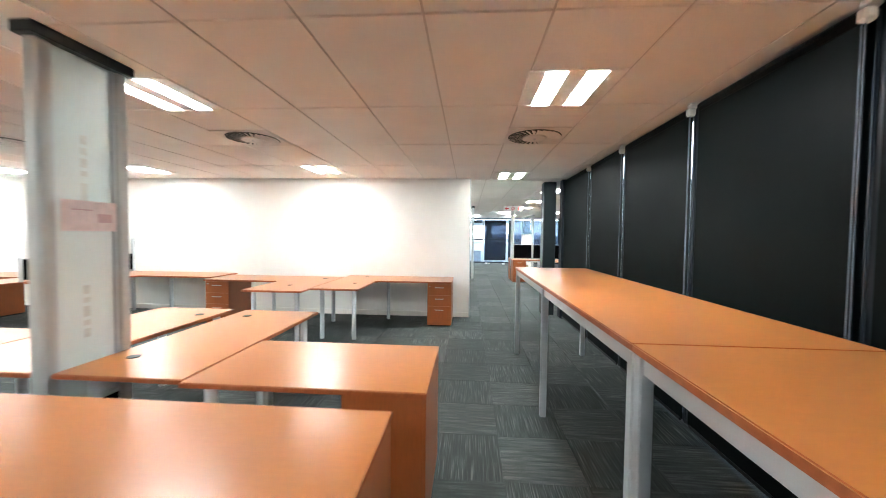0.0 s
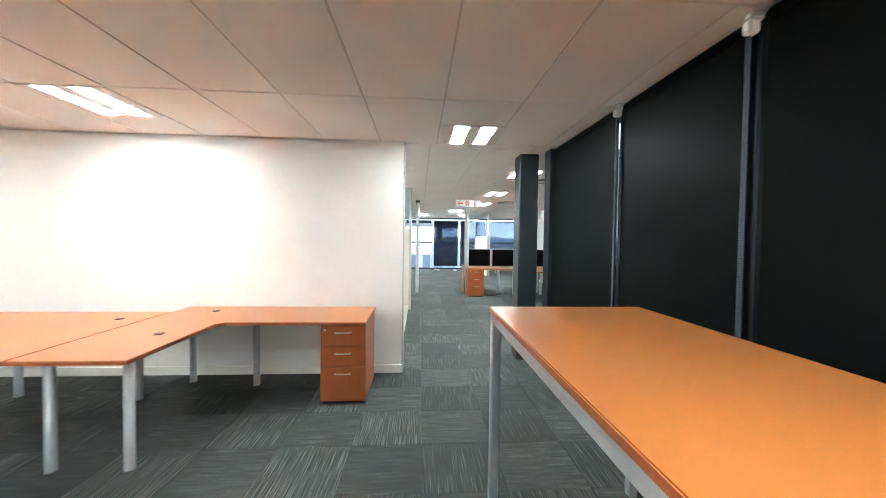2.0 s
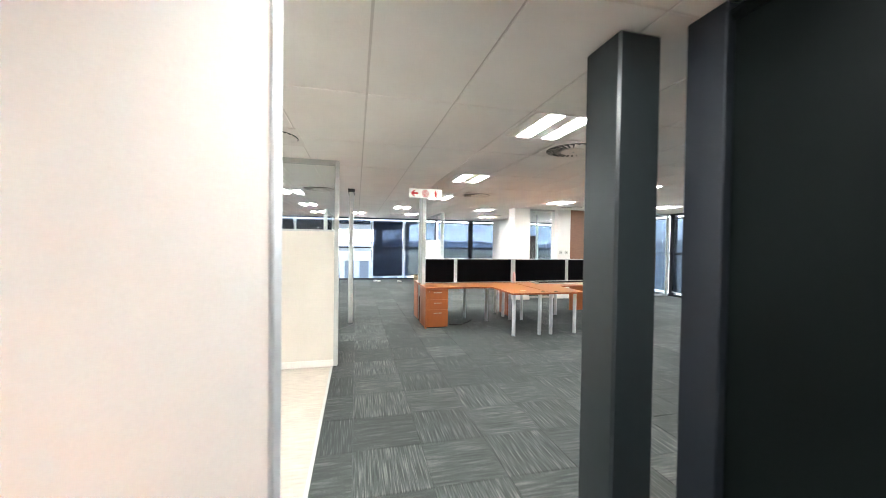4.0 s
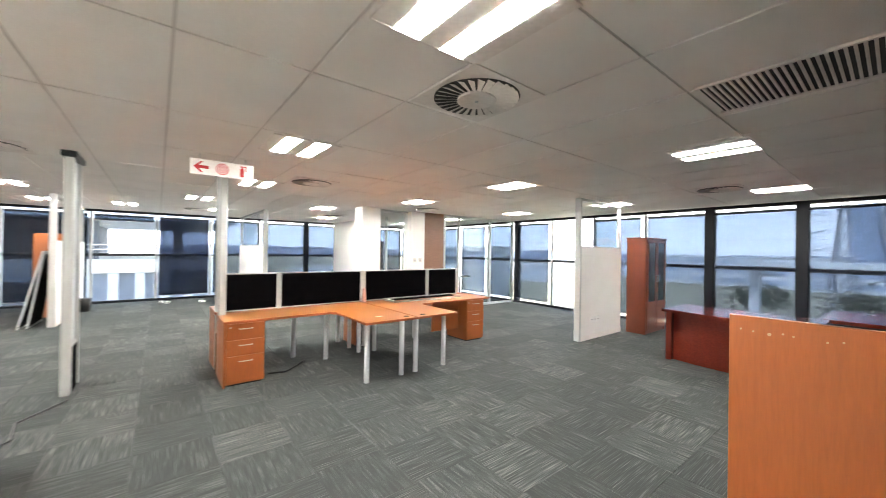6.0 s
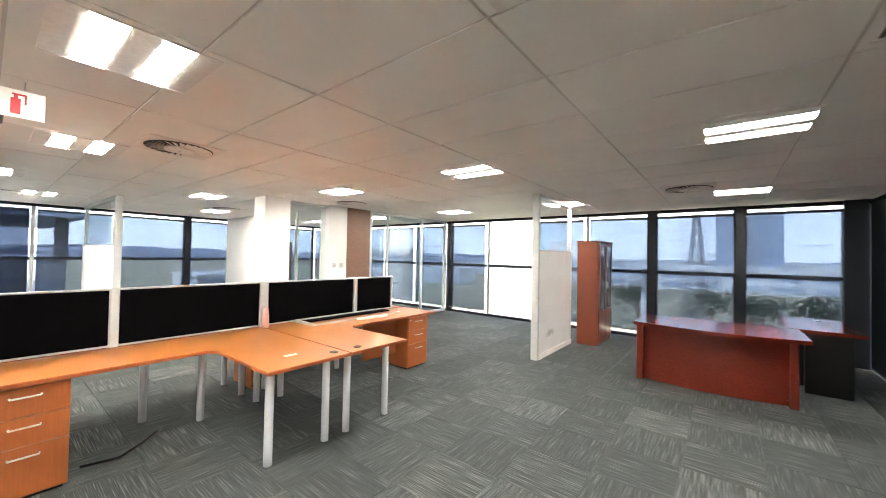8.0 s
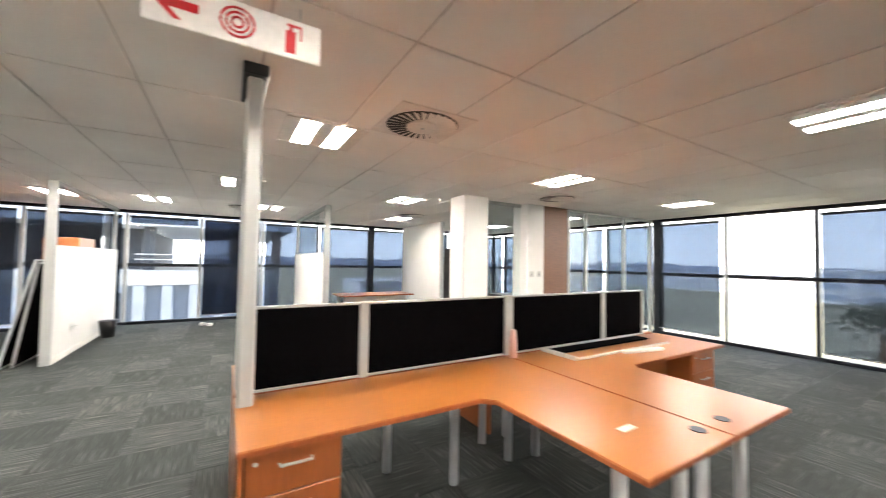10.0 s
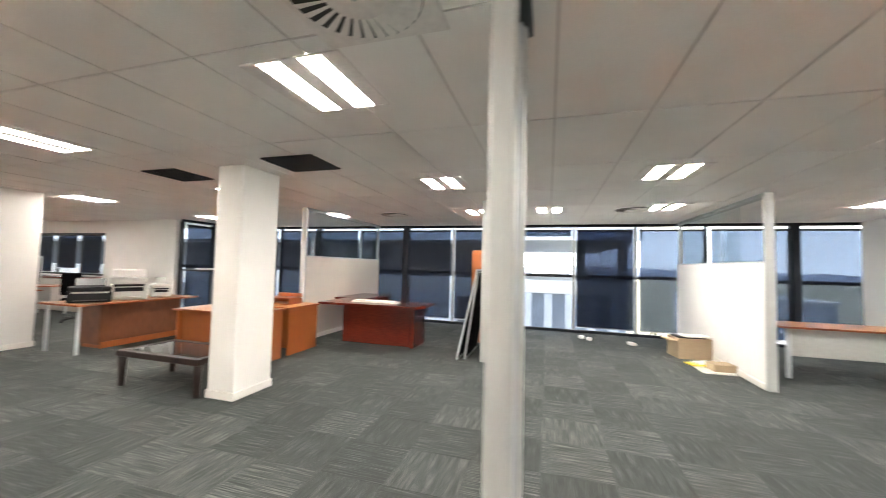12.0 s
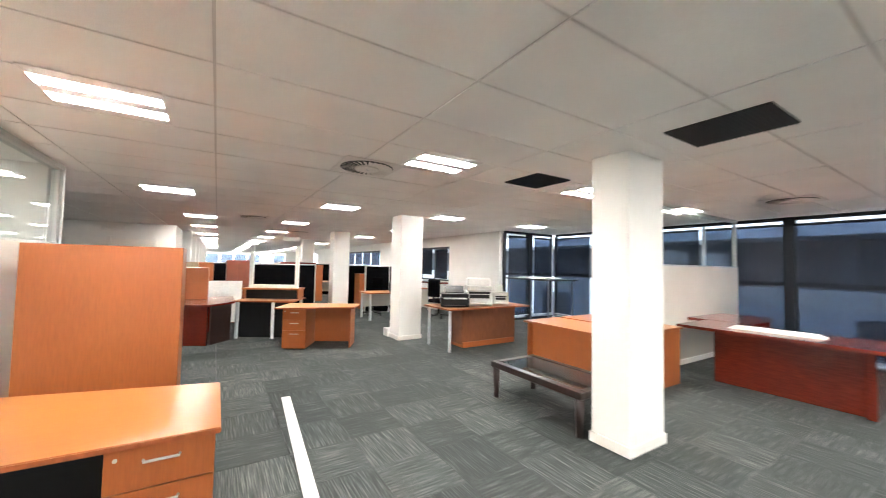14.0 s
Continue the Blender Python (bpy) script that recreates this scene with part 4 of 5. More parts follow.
t = thing("bookcase", "tall cherry bookcase with dark glass doors", "cupboard", at=pose(8.93, 9.51, 0))
boxes(t, "carcass", [(0, 0.02, 0.0, 0.36, 0, 1.83), (0.88, 0.9, 0, 0.36, 0, 1.83), (0.02, 0.88, 0.34, 0.36, 0, 1.83), (0.02, 0.88, 0.02, 0.34, 0.0, 0.08)]
      + [(0.02, 0.88, 0.03, 0.34, z, z + 0.02) for z in (0.5, 0.9, 1.3)], REDBROWN, 0.002)
boxes(t, "cornice", [(-0.02, 0.92, -0.03, 0.37, 1.83, 1.86)], REDBROWN, 0.006)
for x in (0.02, 0.455):
    dd = boxes(t, "door", [(x, x + 0.06, -0.02, 0.0, 0.08, 1.82), (x + 0.365, x + 0.425, -0.02, 0, 0.08, 1.82), (x + 0.06, x + 0.365, -0.02, 0, 0.08, 0.62), (x + 0.06, x + 0.365, -0.02, 0, 1.76, 1.82)], REDBROWN, 0.003)
    part(dd, "pane", mesh_of("pane", [(x + 0.06, x + 0.365, -0.013, -0.007, 0.62, 1.76)], TABLEGLASS))
    hx = x + 0.395 if x < 0.1 else x + 0.03
    part(dd, "handle", tube_of("handle", [(hx, -0.02, 1.0), (hx, -0.045, 1.0), (hx, -0.045, 1.12), (hx, -0.02, 1.12)], 0.006, SILVER, 6))

# sockets
def socket_plate(name, label, x, y, z, turn, w, material):
    t = thing(name, label, "socket", "wall sockets", at=pose(x, y, z, 0, 0, turn))
    boxes(t, "plate", [(0, w, -0.012, 0, 0, 0.1)], material, 0.004)
    boxes(t, "insert", [(0.02, w - 0.02, -0.016, -0.012, 0.025, 0.075)], GREYP if material is SILVER else material, 0.003)
    boxes(t, "slot", [(w / 2 - 0.012, w / 2 + 0.012, -0.0175, -0.016, 0.045, 0.055)], BLACK, 0)


socket_plate("wall_socket", "white double socket on the partition", -0.82, 9.40, 0.27, 0, 0.14, WHITEP)
socket_plate("wall_socket", "red dedicated power socket on the partition", -0.66, 9.40, 0.28, 0, 0.12, REDP)
socket_plate("wall_socket", "grey data socket on the partition", -0.49, 9.40, 0.28, 0, 0.08, SILVER)
for k in range(3):
    socket_plate("wall_socket", "white single socket on the partition stub", 7.72 + 0.11 * k, 9.95, 0.3, 0, 0.085, WHITEP)
for k in range(2):
    socket_plate("wall_socket", "white socket on the bay partition", 0.14, 17.0 + 0.13 * k, 0.35, 90, 0.1, WHITEP)
    socket_plate("thermostat", "small white control panel on the column", 6.56 + 0.17 * k, 13.94, 1.25, 0, 0.09, GREYP)

# ---- bay by the north windows ----
def leaning_board(x, y, tilt, h, w):
    t = thing("leaning_board", "black fabric desk screen leaning against the partition", "desk screen", "leaning screens", at=pose(x, y, 0, 0, tilt, 0))
    boxes(t, "panel", [(-0.014, 0.014, 0.02, w - 0.02, 0.02, h - 0.02)], FABRIC, 0.003)
    boxes(t, "rim", [(-0.015, 0.015, 0, 0.018, 0, h), (-0.015, 0.015, w - 0.02, w, 0, h), (-0.015, 0.015, 0.018, w - 0.02, 0, 0.02), (-0.015, 0.015, 0.018, w - 0.02, h - 0.02, h)], SILVER, 0.003)


leaning_board(-0.33, 16.3, 12, 1.45, 1.0)
leaning_board(-0.22, 16.36, 8, 1.4, 1.0)
t = thing("orange_cabinet", "orange cupboard standing behind the leaning screens", "cupboard")
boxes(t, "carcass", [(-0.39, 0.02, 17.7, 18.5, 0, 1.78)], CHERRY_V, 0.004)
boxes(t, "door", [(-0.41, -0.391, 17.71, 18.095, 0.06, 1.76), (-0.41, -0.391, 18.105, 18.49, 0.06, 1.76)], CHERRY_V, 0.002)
t = thing("waste_bin", "small black waste bin by the partition", "bin", at=pose(0.3, 18.3, 0))
part(t, "body", tube_of("body", [(0, 0, 0), (0, 0, 0.3)], 0.1, BLACK, 18, 0.13))
t = thing("cardboard_box", "open brown cardboard box with papers", "box", at=pose(3.15, 17.75, 0, 0, 0, 8))
boxes(t, "carton", [(0, 0.02, 0, 0.4, 0, 0.34), (0.5, 0.52, 0, 0.4, 0, 0.34), (0.02, 0.5, 0, 0.02, 0, 0.34), (0.02, 0.5, 0.38, 0.4, 0, 0.34), (0.02, 0.5, 0.02, 0.38, 0, 0.02)], CARD, 0.002)
boxes(t, "lid", [(0.03, 0.44, 0.03, 0.36, 0.3, 0.365)], BLACK, 0.01)
boxes(t, "flap", [(-0.12, -0.004, 0.02, 0.38, 0.28, 0.3)], CARD, 0.004)
boxes(t, "papers", [(0.1, 0.5, -0.03, 0.25, 0.366, 0.385)], PAPER, 0.004)
for k, (dx, dy, w, l, z0, m_) in enumerate(((0.25, -0.55, 0.42, 0.36, 0, PAPER), (0.42, -0.5, 0.3, 0.24, 0.02, CARD), (0.2, -0.35, 0.36, 0.2, 0.04, YELLOW), (0.3, -0.3, 0.3, 0.16, 0.09, PAPER))):
    t = thing("paper_stack", "loose stack of folders and papers on the carpet", "papers", "papers by the box", at=pose(2.95 + dx, 17.45 + dy, z0 if k < 1 else 0.02 * k, 0, 0, 9 * k))
    boxes(t, "sheets", [(0, w, 0, l, 0, 0.02 if k != 1 else 0.1)], m_, 0.003)
for x, y in ((1.75, 18.9), (2.7, 18.6), (1.9, 18.75)):
    t = thing("paper_scrap", "crumpled white paper scrap on the carpet", "litter", "paper scraps", at=pose(x, y, 0, 0, 0, 40 * x))
    part(t, "scrap", extrude_of("scrap", [(0, 0), (0.16, 0.02), (0.2, 0.09), (0.1, 0.13), (0.02, 0.1)], 0, 0.05, PAPER, 0.01))
t = thing("side_desk", "cherry desk with a grey modesty panel by the bay", "desk")
bevelled_top(t, [(4.2, 17.0), (5.9, 17.0), (5.9, 17.7), (4.2, 17.7)], 0.73)
boxes(t, "modesty_panel", [(4.35, 5.75, 17.15, 17.165, 0.3, 0.70)], GREYP, 0.002)
legs(t, [(4.32, 17.1), (4.32, 17.6), (5.78, 17.1), (5.78, 17.6)], 0.703)

# ---- west part ----
t = thing("executive_desk", "red mahogany desk with a panelled front and return", "desk")
bevelled_top(t, [(-3.02, 16.5), (-1.1, 16.5), (-1.02, 16.75), (-1.02, 17.35), (-3.02, 17.45)], 0.75, 0.04, RED)
boxes(t, "body", [(-2.68, -1.3, 16.8, 17.25, 0.0, 0.71)], RED, 0.008)
boxes(t, "end_panel", [(-1.30, -1.22, 16.72, 17.32, 0, 0.71)], RED, 0.008)
boxes(t, "return_top", [(-3.3, -2.55, 17.46, 18.7, 0.71, 0.75)], RED, 0.004)
boxes(t, "return_side", [(-3.25, -2.6, 18.6, 18.64, 0, 0.71)], RED, 0.004)
t = thing("drawing_roll", "stack of white blinds and papers on the red desk", "papers", at=pose(-2.5, 16.75, 0.75, 0, 0, 4))
for k in range(3):
    boxes(t, "sheet", [(0.02 * k, 0.9 - 0.03 * k, 0.02 * k, 0.22, 0.012 * k, 0.012 * k + 0.011)], PAPER, 0.002)
for y0, y1 in ((14.7, 15.42), (15.5, 16.28)):
    t = thing("panel_end_desk", "orange cherry desk with solid end panels", "desk", "panel-end desks")
    bevelled_top(t, [(-4.2, y0), (-2.83, y0), (-2.83, y1), (-4.2, y1)], 0.75)
    for x in (-2.88, -4.15):
        boxes(t, "end_panel", [(x, x + 0.025, y0 + 0.03, y1 - 0.03, 0, 0.72)], CHERRY_V, 0.002)
    boxes(t, "modesty_panel", [(-4.12, -2.88, y0 + 0.1, y0 + 0.12, 0.1, 0.72)], CHERRY_V, 0.002)
t = thing("letter_tray", "orange wooden letter tray on the desk", "tray", at=pose(-3.6, 15.8, 0.75))
boxes(t, "tray", [(0, 0.5, 0, 0.35, 0, 0.012), (0, 0.012, 0, 0.35, 0, 0.09), (0.49, 0.5, 0, 0.35, 0.012, 0.09), (0.012, 0.49, 0.34, 0.35, 0.012, 0.09), (0, 0.5, 0, 0.35, 0.1, 0.11), (0, 0.5, 0.34, 0.35, 0.11, 0.17)], CHERRY_V, 0.002)
t = thing("coffee_table", "dark wooden coffee table with a black glass top", "table")
boxes(t, "frame", [(-3.72, -2.49, 13.71, 13.79, 0.34, 0.405), (-3.72, -2.49, 14.32, 14.40, 0.34, 0.405), (-3.72, -3.64, 13.79, 14.32, 0.34, 0.405), (-2.57, -2.49, 13.79, 14.32, 0.34, 0.405)], WENGE, 0.005)
boxes(t, "glass_top", [(-3.64, -2.57, 13.79, 14.32, 0.385, 0.4)], TABLEGLASS, 0.002)
for x in (-3.67, -2.54):
    for y in (13.76, 14.35):
        part(t, "leg", tube_of("leg", [(x, y, 0), (x, y, 0.36)], 0.036, WENGE, 4, 0.056))
t = thing("printer_cabinet", "walnut cabinet carrying printers beside a silver leg", "cabinet")
boxes(t, "body", [(-6.32, -5.86, 14.8, 16.1, 0.06, 0.72)], WALNUT, 0.004)
boxes(t, "plinth", [(-6.3, -5.85, 14.82, 16.08, 0.0, 0.1)], CHERRY_V, 0.003)
bevelled_top(t, [(-6.5, 14.35), (-5.6, 14.35), (-5.6, 16.25), (-6.5, 16.25)], 0.75)
legs(t, [(-6.42, 14.43), (-5.7, 14.43)], 0.72, 0.025)


def printer(name, label, x, y, z, w, d, h, material, turn):
    t = thing(name, label, "printer", "printers", at=pose(x, y, z, 0, 0, turn))
    boxes(t, "body", [(-w / 2, w / 2, -d / 2, d / 2, 0, h * 0.72)], material, 0.015)
    boxes(t, "scanner_lid", [(-w / 2 + 0.01, w / 2 - 0.01, -d / 2 + 0.01, d / 2 - 0.02, h * 0.73, h)], material, 0.012)
    boxes(t, "paper_slot", [(-w / 2 + 0.06, w / 2 - 0.06, -d / 2 - 0.004, -d / 2 + 0.01, h * 0.38, h * 0.56)], BLACK, 0.002)
    boxes(t, "control_panel", [(-w / 2 + 0.05, w / 2 - 0.05, -d / 2 - 0.012, -d / 2 + 0.01, h * 0.6, h * 0.7)], BLACK if material is not BLACK else GREYP, 0.003)
    feeder = [(0.03, -0.008), (d * 0.4, 0.1), (d * 0.4, 0.115), (0.03, 0.007)]
    part(t, "paper_feeder", extrude_of("paper_feeder", feeder, -w / 2 + 0.08, w / 2 - 0.08, material), Matrix.Translation((0, 0, h + 0.01)) @ Matrix(((0, 0, 1, 0), (1, 0, 0, 0), (0, 1, 0, 0), (0, 0, 0, 1))))
    boxes(t, "paper_tray", [(-w / 2 + 0.07, w / 2 - 0.07, -d / 2 - 0.1, -d / 2, h * 0.1, h * 0.16)], BLACK if material is BLACK else GREYP, 0.004)


printer("inkjet_printer", "black inkjet printer on the cabinet", -6.05, 14.75, 0.75, 0.52, 0.42, 0.24, BLACK, 60)
printer("laser_printer", "grey and white office laser printer", -6.05, 15.3, 0.75, 0.5, 0.46, 0.38, GREYP, 60)
printer("small_printer", "small grey printer with a dark opening", -6.05, 15.85, 0.75, 0.32, 0.3, 0.24, GREYP, 60)
t = thing("scanner", "white document scanner lying on the laser printer", "scanner", at=pose(-6.05, 15.3, 1.13, 0, 0, 60))
boxes(t, "body", [(-0.22, 0.22, -0.17, 0.17, 0, 0.14)], WHITEP, 0.02)
t = thing("floor_trunking", "white plastic trunking strip lying on the carpet", "trunking", at=pose(-4.78, 11.66, 0.0, 0, 0, -4))
boxes(t, "strip", [(0, 1.95, -0.045, 0.045, 0, 0.012)], WHITEP, 0.003)
t = thing("straight_desk", "orange cherry desk with a drawer pedestal", "desk", at=pose(-3.16, 11.0, 0, 0, 0, 90))
bevelled_top(t, [(-1.6, -0.6), (-0.8, -0.72), (0, -0.74), (0, 0), (-1.6, 0.4)])
drawers(t, -0.42, -0.02, -0.70, -0.05)
boxes(t, "end_panel", [(-1.55, -1.525, -0.55, 0.3, 0, 0.7)], CHERRY_V, 0.002)
boxes(t, "modesty_panel", [(-1.52, -0.43, -0.08, -0.06, 0.15, 0.7)], BLACK, 0.002)
t = thing("tall_cupboard", "tall orange cherry cupboard seen from its plain back", "cupboard")
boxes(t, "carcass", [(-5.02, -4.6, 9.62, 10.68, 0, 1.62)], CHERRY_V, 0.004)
t = thing("red_desk_run", "run of dark red mahogany desks", "desk")
bevelled_top(t, [(-9.7, 10.15), (-8.2, 10.15), (-7.88, 10.85), (-8.4, 11.28), (-9.6, 11.28)], 0.73, 0.035, RED)
part(t, "panel", extrude_of("panel", [(-8.38, 10.28), (-8.34, 10.26), (-8.02, 10.84), (-8.06, 10.86)], 0, 0.695, RED))
part(t, "panel", extrude_of("panel", [(-8.12, 10.88), (-8.08, 10.9), (-8.44, 11.22), (-8.48, 11.2)], 0, 0.695, WENGE))
boxes(t, "panel", [(-9.55, -9.51, 10.3, 11.2, 0, 0.695)], RED, 0.004)
t = thing("pedestal_desk", "orange cherry desk with a four-drawer end pedestal", "desk", at=pose(-7.5, 12.12, 0, 0, 0, 62))
bevelled_top(t, [(-0.1, -0.5), (1.2, -0.3), (1.2, 0.3), (-0.1, 0.25)])
drawers(t, 0.0, 0.4, -0.38, 0.2)
boxes(t, "modesty_panel", [(0.42, 1.1, 0.1, 0.12, 0.05, 0.7)], CHERRY_V, 0.002)
boxes(t, "end_panel", [(1.1, 1.125, -0.2, 0.25, 0, 0.703)], CHERRY_V, 0.002)
DD = (-8.17, 11.94)
t = thing("dark_desk", "cherry desk with a black recess and silver legs", "desk", at=pose(*DD, 0, 0, 0, 62))
bevelled_top(t, [(-0.78, -0.05), (0.35, -0.05), (0.35, 0.8), (-0.78, 0.8)], 0.74)
boxes(t, "panel", [(-0.74, 0.33, 0.16, 0.19, 0, 0.70)], BLACK, 0.002)
legs(t, [(-0.04, 0.03), (-0.72, 0.03), (0.28, 0.72), (-0.72, 0.72)], 0.713)
t = thing("desk_hutch", "raised cherry shelf over a black back on the desk", "shelf", at=pose(*DD, 0.74, 0, 0, 62))
boxes(t, "shelf", [(-0.78, 0.35, 0.3, 0.72, 0.19, 0.22)], CHERRY, 0.003)
boxes(t, "back", [(-0.73, 0.3, 0.4, 0.42, 0, 0.19)], BLACK, 0.002)
for x in (-0.76, 0.31):
    boxes(t, "side", [(x, x + 0.02, 0.34, 0.7, 0, 0.19)], CHERRY_V, 0.002)
t = thing("picture_frame_stand", "large white empty frame standing on a raised shelf", "frame", at=pose(*DD, 0.96, 0, 0, 62))
boxes(t, "frame", [(-0.7, -0.63, 0.44, 0.5, 0, 0.88), (0.22, 0.29, 0.44, 0.5, 0, 0.88), (-0.63, 0.22, 0.44, 0.5, 0, 0.07)], WHITEP, 0.004)
t = thing("low_screen", "white low panel standing among the far desks", "panel", at=pose(-10.6, 10.75, 0))
boxes(t, "board", [(-0.02, 0.02, 0, 0.75, 0.02, 1.02)], WHITEP, 0.004)
for y in (0.08, 0.62):
    boxes(t, "foot", [(-0.2, 0.2, y, y + 0.05, 0, 0.02)], SILVER, 0.003)
t = thing("beige_board", "tall beige board standing beside a cupboard", "panel", at=pose(-10.3, 10.1, 0))
boxes(t, "board", [(0, 0.03, 0.05, 0.5, 0, 1.46)], CARD, 0.004)
boxes(t, "edge", [(0, 0.03, 0, 0.048, 0, 1.46)], ALU, 0.004)


def far_cupboard(x, y, w, d, h, material, label):
    t = thing("cupboard", label, "cupboard", "far cupboards", at=pose(x, y, 0))
    boxes(t, "carcass", [(0, w, 0, d, 0, h)], material, 0.004)
    boxes(t, "door", [(w, w + 0.018, 0.01, d / 2 - 0.004, 0.05, h - 0.02), (w, w + 0.018, d / 2 + 0.004, d - 0.01, 0.05, h - 0.02)], material, 0.002)


for x, y, w, d_, h in ((-11.9, 9.98, 0.45, 0.9, 1.45), (-9.6, 10.02, 0.45, 0.8, 1.35), (-13.6, 12.2, 0.5, 1.1, 1.4), (-12.6, 15.0, 0.5, 1.0, 1.15), (-15.5, 13.3, 0.5, 1.2, 1.4), (-14.0, 15.9, 0.5, 1.0, 1.3)):
    far_cupboard(x, y, w, d_, h, CHERRY_V, "orange cherry cupboard among the far desks")
for x, y, l in ((-13.4, 10.5, 1.5), (-16.5, 11.2, 2.4), (-14.8, 14.7, 1.4), (-17.5, 14.0, 2.0), (-11.6, 15.6, 1.2), (-11.3, 11.7, 1.7), (-12.9, 14.3, 1.3), (-10.9, 14.75, 0.8)):
    t = thing("desk_screen", "black fabric floor screen among the far desks", "desk screen", "desk screens", at=pose(x, y, 0))
    boxes(t, "panel", [(-0.02, 0.02, 0.03, l - 0.03, 0.05, 1.42)], FABRIC, 0.004)
    boxes(t, "rim", [(-0.025, 0.025, 0, 0.03, 0, 1.45), (-0.025, 0.025, l - 0.03, l, 0, 1.45), (-0.025, 0.025, 0.03, l - 0.03, 1.42, 1.45)], ALU, 0.003)
for x, y in ((-9.9, 15.1), (-11.2, 16.3), (-13.0, 11.0), (-15.8, 15.0), (-18, 12.4), (-19, 15.6)):
    t = thing("straight_desk", "cherry desk on silver legs with a pale modesty panel", "desk", "far desks", at=pose(x, y, 0))
    bevelled_top(t, [(-0.4, -0.75), (0.4, -0.75), (0.4, 0.75), (-0.4, 0.75)])
    boxes(t, "modesty_panel", [(-0.3, -0.28, -0.65, 0.65, 0.3, 0.69)], GREYP, 0.002)
    legs(t, [(0.33, -0.66), (0.33, 0.66), (-0.33, -0.66), (-0.33, 0.66)], 0.703)


far_cupboard(-11.05, 11.15, 0.45, 0.5, 1.52, REDBROWN, "red-brown cupboard among the far desks")
far_cupboard(-12.2, 12.5, 0.5, 1.0, 1.5, RED, "dark red cupboard among the far desks")


def office_chair(x, y, turn):
    t = thing("office_chair", "black swivel office chair", "chair", "swivel chairs", at=pose(x, y, 0, 0, 0, turn))
    for k in range(5):
        a = k * math.tau / 5
        part(t, "foot", tube_of("foot", [(0, 0, 0.1), (0.3 * math.cos(a), 0.3 * math.sin(a), 0.06), (0.31 * math.cos(a), 0.31 * math.sin(a), 0.0)], 0.025, BLACK, 6))
    part(t, "stem", tube_of("stem", [(0, 0, 0.08), (0, 0, 0.44)], 0.03, BLACK, 10))
    boxes(t, "seat", [(-0.24, 0.24, -0.24, 0.24, 0.44, 0.53)], FABRIC, 0.035)
    boxes(t, "backrest", [(-0.22, 0.22, 0.2, 0.27, 0.6, 1.1)], FABRIC, 0.03)
    boxes(t, "spine", [(-0.03, 0.03, 0.22, 0.26, 0.45, 0.62)], BLACK, 0.01)


office_chair(-10.6, 14.9, 30)
office_chair(-12.3, 13.2, 120)
office_chair(-9.3, 16.4, 200)
t = thing("waste_bin", "black waste bin standing on the desk", "bin", at=pose(-9.85, 15.2, 0.73))
part(t, "body", tube_of("body", [(0, 0, 0), (0, 0, 0.25)], 0.1, BLACK, 16, 0.13))
t = thing("window_counter", "dark red counter under the strip window", "counter")
boxes(t, "top", [(-13.9, -10.8, 17.2, 17.69, 0.86, 0.92)], RED, 0.01)
boxes(t, "front", [(-13.8, -10.9, 17.25, 17.6, 0, 0.86)], PAINT, 0.004)
t = thing("white_rack", "dark shelf rack with white papers by the corner windows", "rack")
for x in (-7.3, -6.0):
    for y in (17.2, 18.0):
        boxes(t, "post", [(x, x + 0.03, y, y + 0.03, 0, 1.2)], STEEL, 0.004)
boxes(t, "shelf", [(-7.35, -5.9, 17.15, 18.1, 1.2, 1.235)], BLACK, 0.004)
boxes(t, "papers", [(-7.0, -6.2, 17.3, 17.9, 1.235, 1.26)], PAPER, 0.004)
t = thing("door_white", "closed white flush door in a white frame", "door", kind="structure")
boxes(t, "leaf", [(-13.448, -13.43, 8.5, 9.35, 0.01, 2.05)], SKIRT, 0.003)
boxes(t, "frame", [(-13.448, -13.41, 8.42, 8.5, 0, 2.12), (-13.448, -13.41, 9.35, 9.43, 0, 2.12), (-13.448, -13.41, 8.5, 9.35, 2.05, 2.12)], PAINT, 0.004)
part(t, "handle", tube_of("handle", [(-13.43, 9.27, 1.0), (-13.38, 9.27, 1.0), (-13.38, 9.15, 1.0)], 0.009, SILVER, 8))
t = thing("floor_box", "small white box at the column's foot", "box", at=pose(-7.62, 14.0, 0))
boxes(t, "body", [(0, 0.2, 0, 0.2, 0, 0.16)], WHITEP, 0.008)
t = thing("meeting_table", "dark meeting table behind the glass front", "table")
bevelled_top(t, [(7.6, 15.2), (9.6, 15.2), (9.6, 16.4), (7.6, 16.4)], 0.74, 0.03, WENGE)
boxes(t, "leg", [(7.8, 7.9, 15.4, 16.2, 0, 0.71), (9.3, 9.4, 15.4, 16.2, 0, 0.71)], BLACK, 0.004)
t = thing("tall_dark_cabinet", "narrow dark cabinet in the meeting room", "cabinet")
boxes(t, "body", [(7.3, 7.75, 17.6, 18.0, 0, 1.85)], WENGE, 0.005)
boxes(t, "door", [(7.32, 7.73, 17.58, 17.598, 0.05, 1.83)], WENGE, 0.003)


# ---- outside ----
GZ = -14.0
structure("ground", [(-1500, 1500, -1500, 1500, GZ - 1, GZ)], GROUND, label="dry grass ground far below the windows", category="ground")


